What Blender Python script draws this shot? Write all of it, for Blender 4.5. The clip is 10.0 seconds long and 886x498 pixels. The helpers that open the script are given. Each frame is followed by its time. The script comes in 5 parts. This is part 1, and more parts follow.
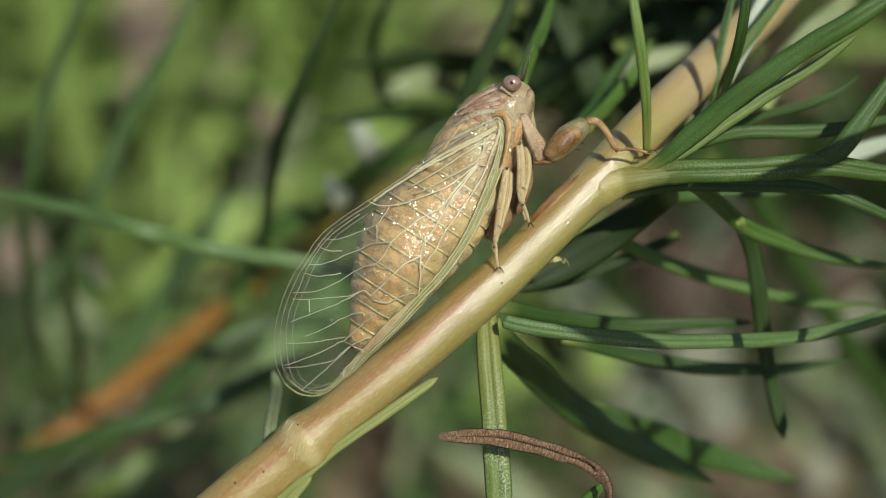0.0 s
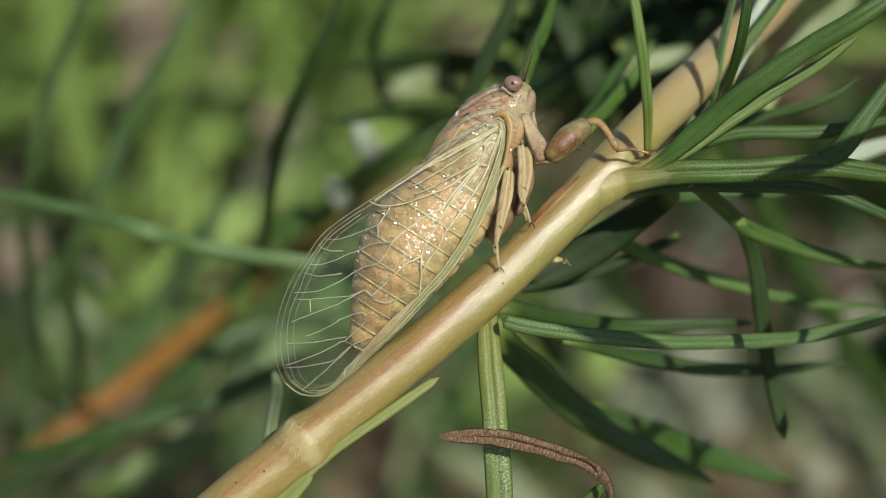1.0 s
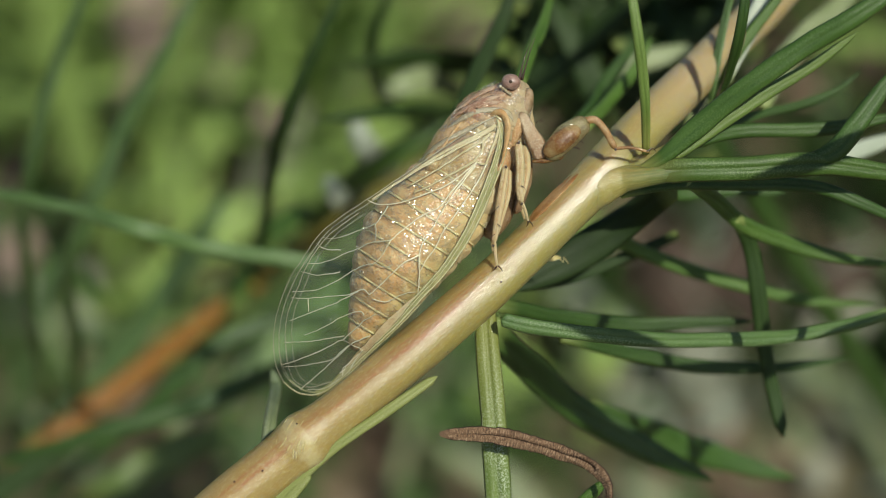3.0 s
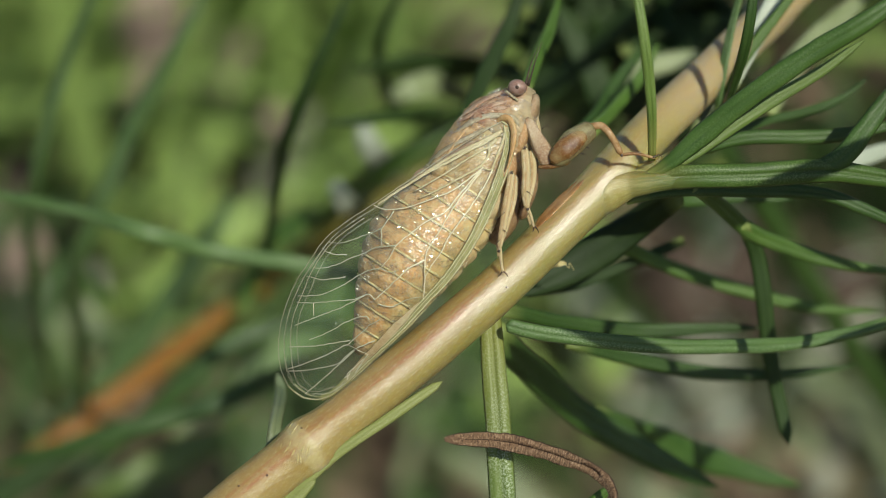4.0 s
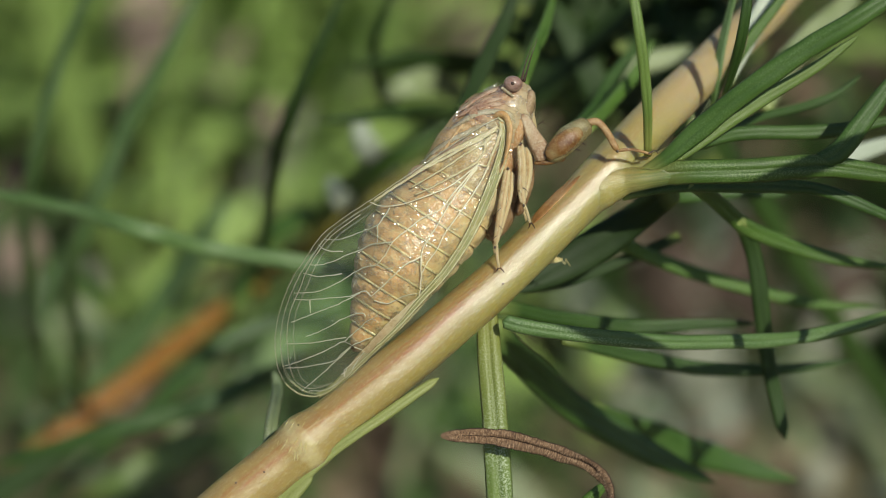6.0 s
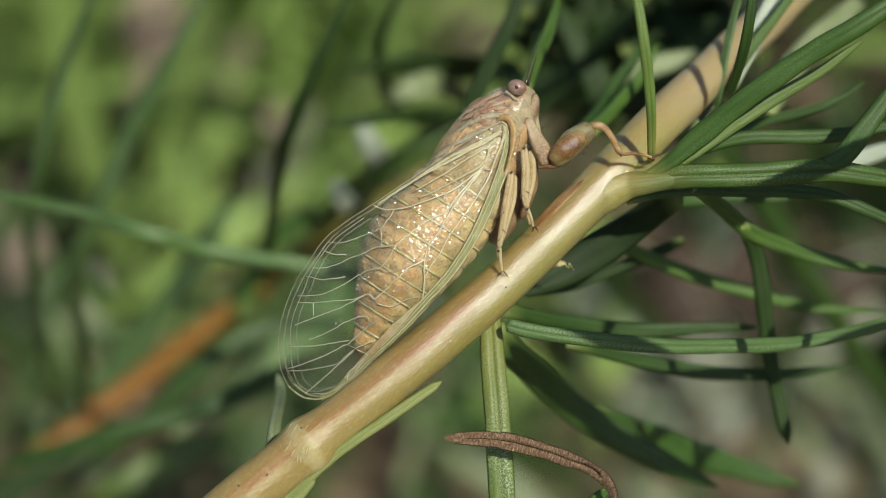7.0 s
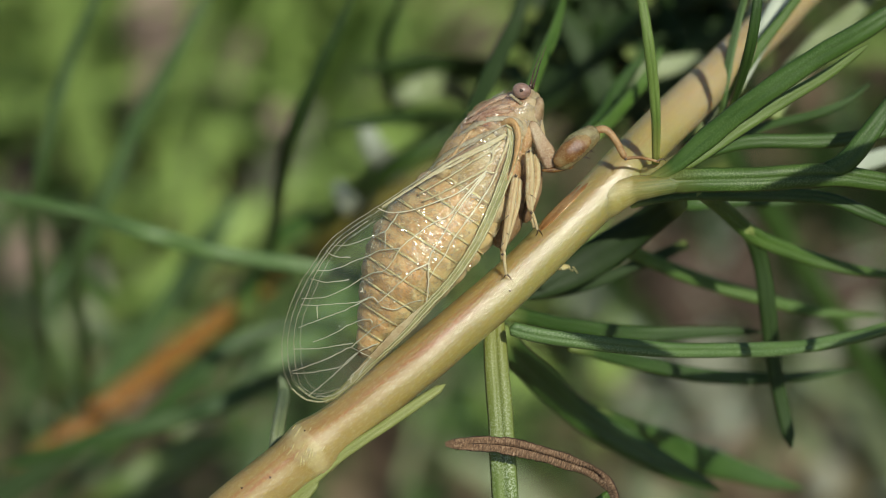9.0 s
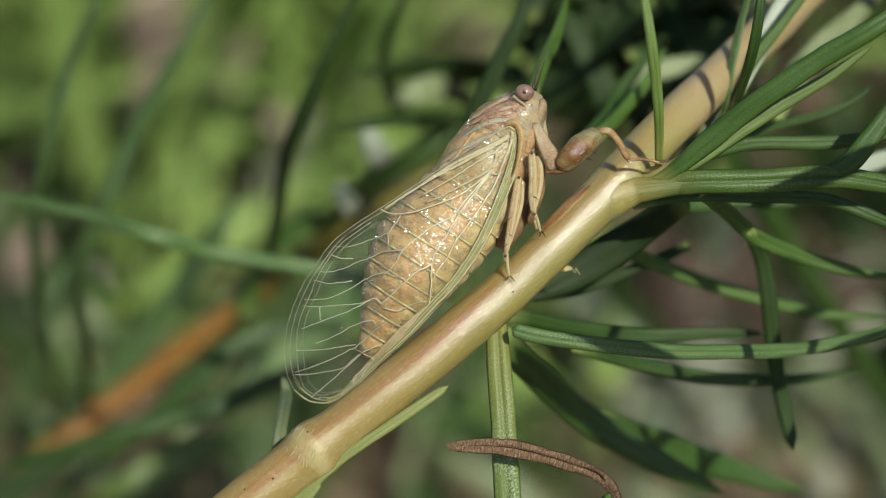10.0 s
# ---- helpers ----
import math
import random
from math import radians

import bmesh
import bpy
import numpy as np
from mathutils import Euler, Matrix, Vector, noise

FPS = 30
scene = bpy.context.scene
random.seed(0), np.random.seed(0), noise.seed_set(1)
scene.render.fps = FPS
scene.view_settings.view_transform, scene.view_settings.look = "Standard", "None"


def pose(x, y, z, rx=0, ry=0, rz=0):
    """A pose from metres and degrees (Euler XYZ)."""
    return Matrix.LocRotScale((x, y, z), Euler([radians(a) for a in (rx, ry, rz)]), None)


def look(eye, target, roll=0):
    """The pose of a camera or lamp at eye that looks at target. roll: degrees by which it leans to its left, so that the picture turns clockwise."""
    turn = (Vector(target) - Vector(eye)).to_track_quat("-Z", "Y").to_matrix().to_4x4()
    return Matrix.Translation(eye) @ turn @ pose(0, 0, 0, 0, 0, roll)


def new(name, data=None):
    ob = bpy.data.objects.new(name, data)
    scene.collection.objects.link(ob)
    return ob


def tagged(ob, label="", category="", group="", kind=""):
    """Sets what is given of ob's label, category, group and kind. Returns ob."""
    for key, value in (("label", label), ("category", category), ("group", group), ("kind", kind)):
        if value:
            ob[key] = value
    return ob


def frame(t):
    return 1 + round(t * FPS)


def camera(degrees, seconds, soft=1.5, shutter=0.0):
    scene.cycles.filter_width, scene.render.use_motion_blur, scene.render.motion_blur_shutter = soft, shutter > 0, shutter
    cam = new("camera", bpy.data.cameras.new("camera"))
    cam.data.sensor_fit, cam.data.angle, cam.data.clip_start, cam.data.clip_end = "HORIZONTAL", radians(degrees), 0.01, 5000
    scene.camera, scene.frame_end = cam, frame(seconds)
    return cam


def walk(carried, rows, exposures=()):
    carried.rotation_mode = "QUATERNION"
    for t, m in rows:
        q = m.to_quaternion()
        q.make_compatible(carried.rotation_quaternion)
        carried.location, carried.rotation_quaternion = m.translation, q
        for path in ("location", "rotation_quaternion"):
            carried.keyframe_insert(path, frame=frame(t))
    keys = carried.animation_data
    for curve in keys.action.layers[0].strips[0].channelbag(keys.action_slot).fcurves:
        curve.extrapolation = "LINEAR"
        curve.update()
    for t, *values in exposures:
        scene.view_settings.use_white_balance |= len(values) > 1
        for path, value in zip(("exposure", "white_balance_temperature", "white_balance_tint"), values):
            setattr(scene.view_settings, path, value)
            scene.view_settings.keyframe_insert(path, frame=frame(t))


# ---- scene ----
# Lengths of the subject are in millimetres of a tilted working plane: u to the right, v up the slope, w out of it.
SPOT = Vector((0, 0, 0.30))
TILT = Euler((radians(55), 0, 0)).to_matrix()
REACH = 0.10823  # from the lens to the working plane


def spot(u, v, w):
    return SPOT + TILT @ Vector((u, v, w)) * 0.001


HOLD = Matrix.Translation(SPOT + TILT @ Vector((0, 0, REACH))) @ TILT.to_4x4()


def hand(x, y, z, rx, ry, rz):
    """A small shift in millimetres and turn in degrees of the hand that holds the camera."""
    return pose(x * 0.001, y * 0.001, z * 0.001, rx, ry, rz)


cam = camera(30, 10.0, soft=1.0)
cam.data.dof.use_dof = True
cam.data.dof.focus_distance = REACH - 0.0014
cam.data.dof.aperture_fstop = 20.5
walk(cam, [
    (0, HOLD @ hand(-0.073, -0.104, -0.03, -0.012, -0.127, -0.107)),
    (0.5, HOLD @ hand(-0.185, -0.083, 0.032, -0.05, -0.167, -0.115)),
    (1, HOLD @ hand(-0.127, -0.177, -0.002, 0.031, -0.121, -0.022)),
    (1.5, HOLD @ hand(-0.016, -0.106, -0.032, 0.011, -0.069, -0.057)),
    (2, HOLD @ hand(-0.171, -0.196, -0.005, 0.003, -0.2, -0.141)),
    (2.5, HOLD @ hand(-0.076, -0.155, -0.065, -0.029, -0.164, -0.154)),
    (2.7, HOLD @ hand(-0.076, -0.155, -0.065, -0.029, -0.164, -0.154)),
    (3.8, HOLD @ hand(-0.032, -0.092, -0.068, 0.038, -0.033, 0.007)),
    (4, HOLD @ hand(0.004, -0.041, -0.07, 0.092, 0.074, 0.139)),
    (4.5, HOLD @ hand(-0.002, 0.009, -0.014, -0.004, -0.001, -0.004)),
    (5, HOLD @ hand(-0.206, -0.022, 0.114, -0.012, -0.083, -0.013)),
    (5.5, HOLD @ hand(-0.05, -0.051, -0.087, 0.104, 0.043, 0.146)),
    (5.7, HOLD @ hand(-0.071, -0.134, -0.069, -0.002, -0.123, -0.094)),
    (6.8, HOLD @ hand(0.11, -0.042, 0.026, 0.089, 0.119, 0.124)),
    (7, HOLD @ hand(0.11, -0.042, 0.026, 0.089, 0.119, 0.124)),
    (7.5, HOLD @ hand(0.051, -0.202, -0.069, 0.034, -0.06, -0.076)),
    (8, HOLD @ hand(-0.177, -0.062, -0.025, 0.011, -0.099, -0.03)),
    (8.5, HOLD @ hand(-0.196, 0.047, 0.046, -0.018, -0.056, 0)),
    (9, HOLD @ hand(-0.144, 0.207, 0.005, 0.064, 0.123, 0.338)),
    (9.5, HOLD @ hand(-0.365, 0.17, 0.013, 0.143, 0.097, 0.425)),
    (10, HOLD @ hand(-0.416, 0.185, 0.018, 0.124, 0.077, 0.394)),
], exposures=[(0, 0.0), (10, 0.0)])

# ---- light ----
SUN = TILT @ Vector((0.31, 0.29, 0.905)).normalized()
world = bpy.data.worlds.new("sky")
scene.world = world
world.use_nodes = True
sky = world.node_tree.nodes.new("ShaderNodeTexSky")
sky.sky_type, sky.sun_disc = "NISHITA", False
sky.sun_elevation = math.asin(SUN.z)
sky.sun_rotation = math.atan2(SUN.x, SUN.y)
back = world.node_tree.nodes["Background"]
back.inputs["Strength"].default_value = 0.075
world.node_tree.links.new(sky.outputs[0], back.inputs["Color"])
sun_data = bpy.data.lights.new("sun", "SUN")
sun_data.energy, sun_data.angle, sun_data.color = 4.1, radians(0.53), (1.0, 0.975, 0.82)
sun = new("sun", sun_data)
sun.matrix_world = look(SPOT + SUN, SPOT)


# ---- materials ----
class Nodes:
    """A node material under construction."""

    def __init__(self, name):
        self.mat = bpy.data.materials.new(name)
        self.mat.use_nodes = True
        self.tree = self.mat.node_tree
        self.bsdf = self.tree.nodes["Principled BSDF"]
        self.out = self.tree.nodes["Material Output"]

    def add(self, kind, **values):
        n = self.tree.nodes.new(kind)
        for k, v in values.items():
            n.inputs[k].default_value = v
        return n

    def link(self, a, b):
        self.tree.links.new(a, b)

    def coords(self, scale, which="UV"):
        c = self.add("ShaderNodeTexCoord")
        m = self.add("ShaderNodeMapping", Scale=scale)
        self.link(c.outputs[which], m.inputs["Vector"])
        return m.outputs[0]

    def noise(self, vec, scale=1.0, detail=4.0, rough=0.6):
        n = self.add("ShaderNodeTexNoise", Scale=scale, Detail=detail, Roughness=rough)
        self.link(vec, n.inputs["Vector"])
        return n.outputs["Fac"]

    def ramp(self, fac, stops):
        r = self.add("ShaderNodeValToRGB")
        e = r.color_ramp.elements
        while len(e) < len(stops):
            e.new(0.5)
        for el, (p, c) in zip(e, stops):
            el.position, el.color = p, (*c, 1) if len(c) == 3 else c
        self.link(fac, r.inputs[0])
        return r.outputs[0]

    def mix(self, fac, a, b, blend="MIX"):
        m = self.tree.nodes.new("ShaderNodeMix")
        m.data_type, m.blend_type = "RGBA", blend
        for sock, v in ((m.inputs[0], fac), (m.inputs[6], a), (m.inputs[7], b)):
            if hasattr(v, "links"):
                self.link(v, sock)
            else:
                sock.default_value = v if not isinstance(v, tuple) else (*v, 1)
        return m.outputs[2]

    def bump(self, height, strength, distance=0.0001):
        b = self.add("ShaderNodeBump", Strength=strength, Distance=distance)
        self.link(height, b.inputs["Height"])
        self.link(b.outputs[0], self.bsdf.inputs["Normal"])
        return b

    def wet(self, height, distance):
        b = self.add("ShaderNodeBump", Strength=1.0, Distance=distance)
        self.link(height, b.inputs["Height"])
        self.link(b.outputs[0], self.bsdf.inputs["Coat Normal"])

    def set(self, **values):
        for k, v in values.items():
            self.bsdf.inputs[k.replace("_", " ")].default_value = v

    def color(self, sock):
        self.link(sock, self.bsdf.inputs["Base Color"])

    def translucent(self, sock, amount):
        t = self.add("ShaderNodeBsdfTranslucent")
        self.link(sock, t.inputs["Color"])
        m = self.add("ShaderNodeMixShader", Fac=amount)
        self.link(self.bsdf.outputs[0], m.inputs[1])
        self.link(t.outputs[0], m.inputs[2])
        self.link(m.outputs[0], self.out.inputs[0])


def leaf_material(name, dark, light, wax, amount=0.2, rough=0.4, pale=(0.26, 0.33, 0.09), fade=(0.01, 0.10, 0.7), bloom=0.3):
    """A narrow waxy leaf: grain along the blade, pale scurf, blotches, a paler foot, and each leaf a little apart in tone."""
    n = Nodes(name)
    grain = n.noise(n.coords((14, 0.5, 1)), 1.0, 5, 0.65)
    blotch = n.noise(n.coords((2.2, 0.3, 1)), 1.0, 3, 0.5)
    scurf = n.noise(n.coords((30, 6.5, 1)), 1.0, 3, 0.7)
    dust = n.noise(n.coords((3.5, 0.16, 1)), 1.0, 2, 0.5)
    col = n.ramp(blotch, [(0.3, dark), (0.7, light)])
    col = n.mix(n.ramp(grain, [(0.38, (0, 0, 0)), (0.72, (0.7, 0.7, 0.7))]), col, light)
    flecks = n.ramp(scurf, [(0.47, (0, 0, 0)), (0.60, (1, 1, 1))])
    patches = n.ramp(dust, [(0.38, (0.15 * bloom,) * 3), (0.60, (0.95 * bloom,) * 3)])
    col = n.mix(n.mix(1.0, flecks, patches, "MULTIPLY"), col, wax)
    where = n.add("ShaderNodeUVMap")
    where.uv_map = "blade"
    parts = n.add("ShaderNodeSeparateXYZ")
    n.link(where.outputs[0], parts.inputs[0])
    col = n.mix(n.ramp(parts.outputs[1], [(fade[0], (fade[2],) * 3), (fade[1], (0, 0, 0))]), col, pale)
    info = n.add("ShaderNodeObjectInfo")
    tone = n.add("ShaderNodeHueSaturation", Saturation=1.0)
    spread = n.add("ShaderNodeMapRange")
    for k, v in (("To Min", 0.8), ("To Max", 1.25)):
        spread.inputs[k].default_value = v
    n.link(info.outputs["Random"], spread.inputs["Value"])
    n.link(spread.outputs[0], tone.inputs["Value"])
    n.link(col, tone.inputs["Color"])
    n.color(tone.outputs[0])
    n.set(Roughness=rough, Specular_IOR_Level=0.35, Coat_Weight=0.15 if rough < 0.5 else 0.0, Coat_Roughness=0.16)
    n.wet(scurf, 0.00008)
    n.bump(n.mix(0.55, scurf, grain), 1.0, 0.00006)
    n.translucent(tone.outputs[0], amount)
    return n.mat


LEAF = leaf_material("green leaf", (0.034, 0.084, 0.010), (0.074, 0.150, 0.022), (0.27, 0.37, 0.17))
LEAF_MID = leaf_material("light green leaf", (0.075, 0.125, 0.022), (0.135, 0.195, 0.04), (0.50, 0.58, 0.42), pale=(0.20, 0.21, 0.04), fade=(0.12, 0.62, 0.8), bloom=0.7)
LEAF_STALK = leaf_material("green leaf with a pale stalk", (0.034, 0.084, 0.010), (0.074, 0.150, 0.022), (0.22, 0.33, 0.12), pale=(0.30, 0.29, 0.09), fade=(0.08, 0.45, 1.0), bloom=0.6)
LEAF_DULL = leaf_material("dusty green leaf", (0.044, 0.094, 0.024), (0.078, 0.145, 0.036), (0.32, 0.42, 0.25), bloom=0.4)
# darker copy of the deep green leaf, with shade put into the colour
LEAF_DARK_SHADED = leaf_material("dark leaf with shade in its colour", (0.013, 0.032, 0.006), (0.026, 0.056, 0.010), (0.05, 0.085, 0.03), rough=0.6)
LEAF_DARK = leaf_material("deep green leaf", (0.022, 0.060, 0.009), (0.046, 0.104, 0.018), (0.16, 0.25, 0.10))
LEAF_PALE = leaf_material("yellow-green leaf", (0.20, 0.245, 0.06), (0.29, 0.325, 0.10), (0.45, 0.49, 0.24), bloom=0.6)
LEAF_GREY = leaf_material("grey-green leaf", (0.14, 0.19, 0.08), (0.24, 0.29, 0.14), (0.62, 0.66, 0.58))
LEAF_SILVER = leaf_material("silvery leaf", (0.33, 0.39, 0.29), (0.44, 0.50, 0.40), (0.68, 0.73, 0.66))
# dark brown that stands in for soil in shade
SHADE_BROWN = leaf_material("dark brown for shaded soil", (0.040, 0.026, 0.018), (0.085, 0.058, 0.042), (0.13, 0.095, 0.072), 0.05, rough=0.8, pale=(0.06, 0.04, 0.03))
SOIL_PINK = leaf_material("pinkish bare soil stand-in", (0.19, 0.135, 0.105), (0.29, 0.215, 0.175), (0.36, 0.28, 0.23), 0.1, rough=0.7, pale=(0.25, 0.18, 0.14))
LITTER = leaf_material("bleached litter", (0.31, 0.32, 0.24), (0.42, 0.43, 0.33), (0.54, 0.55, 0.44), rough=0.6)
LEAF_FOOT = leaf_material("deep green leaf with a pale foot", (0.026, 0.066, 0.010), (0.054, 0.112, 0.020), (0.16, 0.25, 0.10), pale=(0.24, 0.25, 0.07), fade=(0.04, 0.17, 0.95))
LEAF_BRIGHT = leaf_material("fresh green leaf", (0.075, 0.135, 0.022), (0.125, 0.195, 0.040), (0.34, 0.42, 0.20), pale=(0.26, 0.28, 0.07), fade=(0.03, 0.2, 0.9))
LEAF_YELLOW = leaf_material("yellowing leaf", (0.13, 0.11, 0.015), (0.20, 0.17, 0.03), (0.28, 0.25, 0.08))
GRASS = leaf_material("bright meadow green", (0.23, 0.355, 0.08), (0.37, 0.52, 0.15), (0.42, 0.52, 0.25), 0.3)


def stem_material(name, base, warm, flush, shine, green=None, tanned=None, out_at=(0.66, 1.02)):
    """A ripe herb stem: yellow below and tan above, a reddish strip, lengthwise fibres, small pearly cells; green: the colour it runs out to."""
    n = Nodes(name)
    fibre = n.noise(n.coords((34, 0.30, 1)), 1.0, 5, 0.6)
    strip = n.noise(n.coords((5, 0.06, 1)), 1.0, 3, 0.5)
    strip2 = n.noise(n.coords((2.4, 0.10, 3)), 1.3, 3, 0.5)
    cells = n.noise(n.coords((64, 2.2, 1)), 1.0, 4, 0.75)
    patch = n.noise(n.coords((5, 0.5, 1)), 1.0, 4, 0.6)
    parts = n.add("ShaderNodeSeparateXYZ")
    n.link(n.coords((1, 1, 1)), parts.inputs[0])
    shift = n.add("ShaderNodeMath")
    shift.operation = "MULTIPLY_ADD"
    shift.inputs[1].default_value = 0.22
    n.link(strip, shift.inputs[0])
    n.link(parts.outputs[0], shift.inputs[2])
    side = n.ramp(shift.outputs[0], [(0.20, (0.9, 0.9, 0.9)), (0.50, (0.85, 0.85, 0.85)), (0.60, (0.05, 0.05, 0.05)), (0.92, (0, 0, 0)), (0.99, (0.5, 0.5, 0.5))])
    col = n.mix(side, base, warm)
    if tanned:
        where = n.add("ShaderNodeUVMap")
        where.uv_map = "blade"
        along = n.add("ShaderNodeSeparateXYZ")
        n.link(where.outputs[0], along.inputs[0])
        col = n.mix(n.ramp(along.outputs[1], [(0.38, (0.75, 0.75, 0.75)), (0.48, (0.6, 0.6, 0.6)), (0.60, (0, 0, 0))]), col, tanned)
    streak = n.ramp(shift.outputs[0], [(0.455, (0, 0, 0)), (0.470, (0.6, 0.6, 0.6)), (0.482, (0.1, 0.1, 0.1)), (0.505, (0.75, 0.75, 0.75)), (0.52, (0.15, 0.15, 0.15)), (0.55, (0, 0, 0))])
    col = n.mix(n.mix(1.0, streak, n.ramp(strip2, [(0.36, (0, 0, 0)), (0.50, (1, 1, 1))]), "MULTIPLY"), col, flush)
    col = n.mix(n.ramp(fibre, [(0.46, (0, 0, 0)), (0.66, (0.38, 0.38, 0.38))]), col, warm)
    col = n.mix(n.ramp(cells, [(0.50, (0, 0, 0)), (0.66, (0.3, 0.3, 0.3))]), col, shine)
    col = n.mix(n.ramp(patch, [(0.5, (0, 0, 0)), (0.8, (0.15, 0.15, 0.15))]), col, shine)
    if green:
        where = n.add("ShaderNodeUVMap")
        where.uv_map = "blade"
        along = n.add("ShaderNodeSeparateXYZ")
        n.link(where.outputs[0], along.inputs[0])
        run_out = n.add("ShaderNodeMath")
        run_out.operation = "MULTIPLY_ADD"
        run_out.inputs[1].default_value = 0.5
        n.link(fibre, run_out.inputs[0])
        n.link(along.outputs[1], run_out.inputs[2])
        col = n.mix(n.ramp(run_out.outputs[0], [(out_at[0], (0, 0, 0)), (out_at[1], (1, 1, 1))]), col, green)
    n.color(col)
    if tanned:
        fork = n.ramp(along.outputs[1], [(0.56, (0, 0, 0)), (0.64, (0.4, 0.4, 0.4)), (0.71, (0.4, 0.4, 0.4)), (0.78, (0.6, 0.6, 0.6))])
        col = n.mix(fork, col, (0.36, 0.315, 0.12))
        col = n.mix(n.ramp(along.outputs[1], [(0.73, (0, 0, 0)), (0.79, (0.7, 0.7, 0.7))]), col, (0.42, 0.32, 0.19))
        knot = n.add("ShaderNodeMath")
        knot.operation = "MULTIPLY_ADD"
        knot.inputs[1].default_value = 0.022
        n.link(n.noise(n.coords((9, 1.6, 1)), 1.0, 4, 0.7), knot.inputs[0])
        n.link(along.outputs[1], knot.inputs[2])
        col = n.mix(n.ramp(knot.outputs[0], [(0.422, (0, 0, 0)), (0.428, (0.45, 0.45, 0.45)), (0.436, (0.5, 0.5, 0.5)), (0.440, (0, 0, 0))]), col, (0.56, 0.50, 0.27))
        n.color(col)
        n.link(n.ramp(along.outputs[1], [(0.45, (0.12, 0.12, 0.12)), (0.55, (0.9, 0.9, 0.9)), (0.70, (1, 1, 1)), (0.76, (0.2, 0.2, 0.2))]), n.bsdf.inputs["Coat Weight"])
    n.set(Roughness=0.32, Specular_IOR_Level=0.55, Subsurface_Weight=0.6, Subsurface_Scale=0.0016, Coat_Weight=0.9, Coat_Roughness=0.15, Coat_IOR=1.6)
    if green:
        n.set(Coat_Weight=0.25, Specular_IOR_Level=0.5)
    n.bsdf.inputs["Subsurface Radius"].default_value = (1.0, 0.7, 0.25)
    n.bump(n.mix(0.75, fibre, cells), 1.0, 0.00007)
    n.wet(n.noise(n.coords((70, 5.0, 1)), 1.0, 2.0, 0.6), 0.00006)
    return n.mat


STEM = stem_material("ripe stem", (0.27, 0.25, 0.06), (0.29, 0.19, 0.06), (0.32, 0.12, 0.05), (0.54, 0.50, 0.26), tanned=(0.325, 0.225, 0.085))
STEM_GREEN = stem_material("stem running into green", (0.32, 0.29, 0.09), (0.31, 0.24, 0.08), (0.31, 0.24, 0.08), (0.55, 0.52, 0.28), (0.075, 0.130, 0.022))
STEM_ORANGE = stem_material("orange stem", (0.235, 0.118, 0.025), (0.235, 0.10, 0.022), (0.18, 0.115, 0.025), (0.27, 0.14, 0.03), (0.20, 0.16, 0.025), out_at=(0.82, 0.98))
for socket, value in (("Coat Weight", 0.0), ("Specular IOR Level", 0.25)):
    STEM_ORANGE.node_tree.nodes["Principled BSDF"].inputs[socket].default_value = value


def dry_material():
    """Brown dead leaf: crosswise wrinkles, flecks, and a dark rolled margin."""
    n = Nodes("withered leaf")
    vein = n.noise(n.coords((7, 9.0, 1)), 1.0, 6, 0.8)
    fleck = n.noise(n.coords((22, 9, 1)), 1.0, 4, 0.7)
    blot = n.noise(n.coords((3, 0.6, 1)), 1.0, 3, 0.6)
    col = n.ramp(vein, [(0.40, (0.03, 0.015, 0.009)), (0.46, (0.145, 0.078, 0.040)), (0.54, (0.28, 0.168, 0.092)), (0.63, (0.56, 0.41, 0.28))])
    col = n.mix(n.ramp(fleck, [(0.52, (0, 0, 0)), (0.66, (0.6, 0.6, 0.6))]), col, (0.40, 0.28, 0.18))
    col = n.mix(n.ramp(blot, [(0.5, (0, 0, 0)), (0.65, (0.35, 0.35, 0.35))]), col, (0.17, 0.10, 0.06))
    parts = n.add("ShaderNodeSeparateXYZ")
    n.link(n.coords((1, 1, 1)), parts.inputs[0])
    shift = n.add("ShaderNodeMath")
    shift.operation = "MULTIPLY_ADD"
    shift.inputs[1].default_value = 0.10
    n.link(vein, shift.inputs[0])
    n.link(parts.outputs[0], shift.inputs[2])
    rim = n.ramp(shift.outputs[0], [(0.08, (0.9, 0.9, 0.9)), (0.115, (0, 0, 0)), (0.60, (0, 0, 0)), (0.635, (0.9, 0.9, 0.9))])
    col = n.mix(rim, col, (0.035, 0.018, 0.012))
    n.color(col)
    n.set(Roughness=0.5)
    n.bump(n.mix(0.5, vein, fleck), 1.0, 0.00028)
    return n.mat


DRY = dry_material()


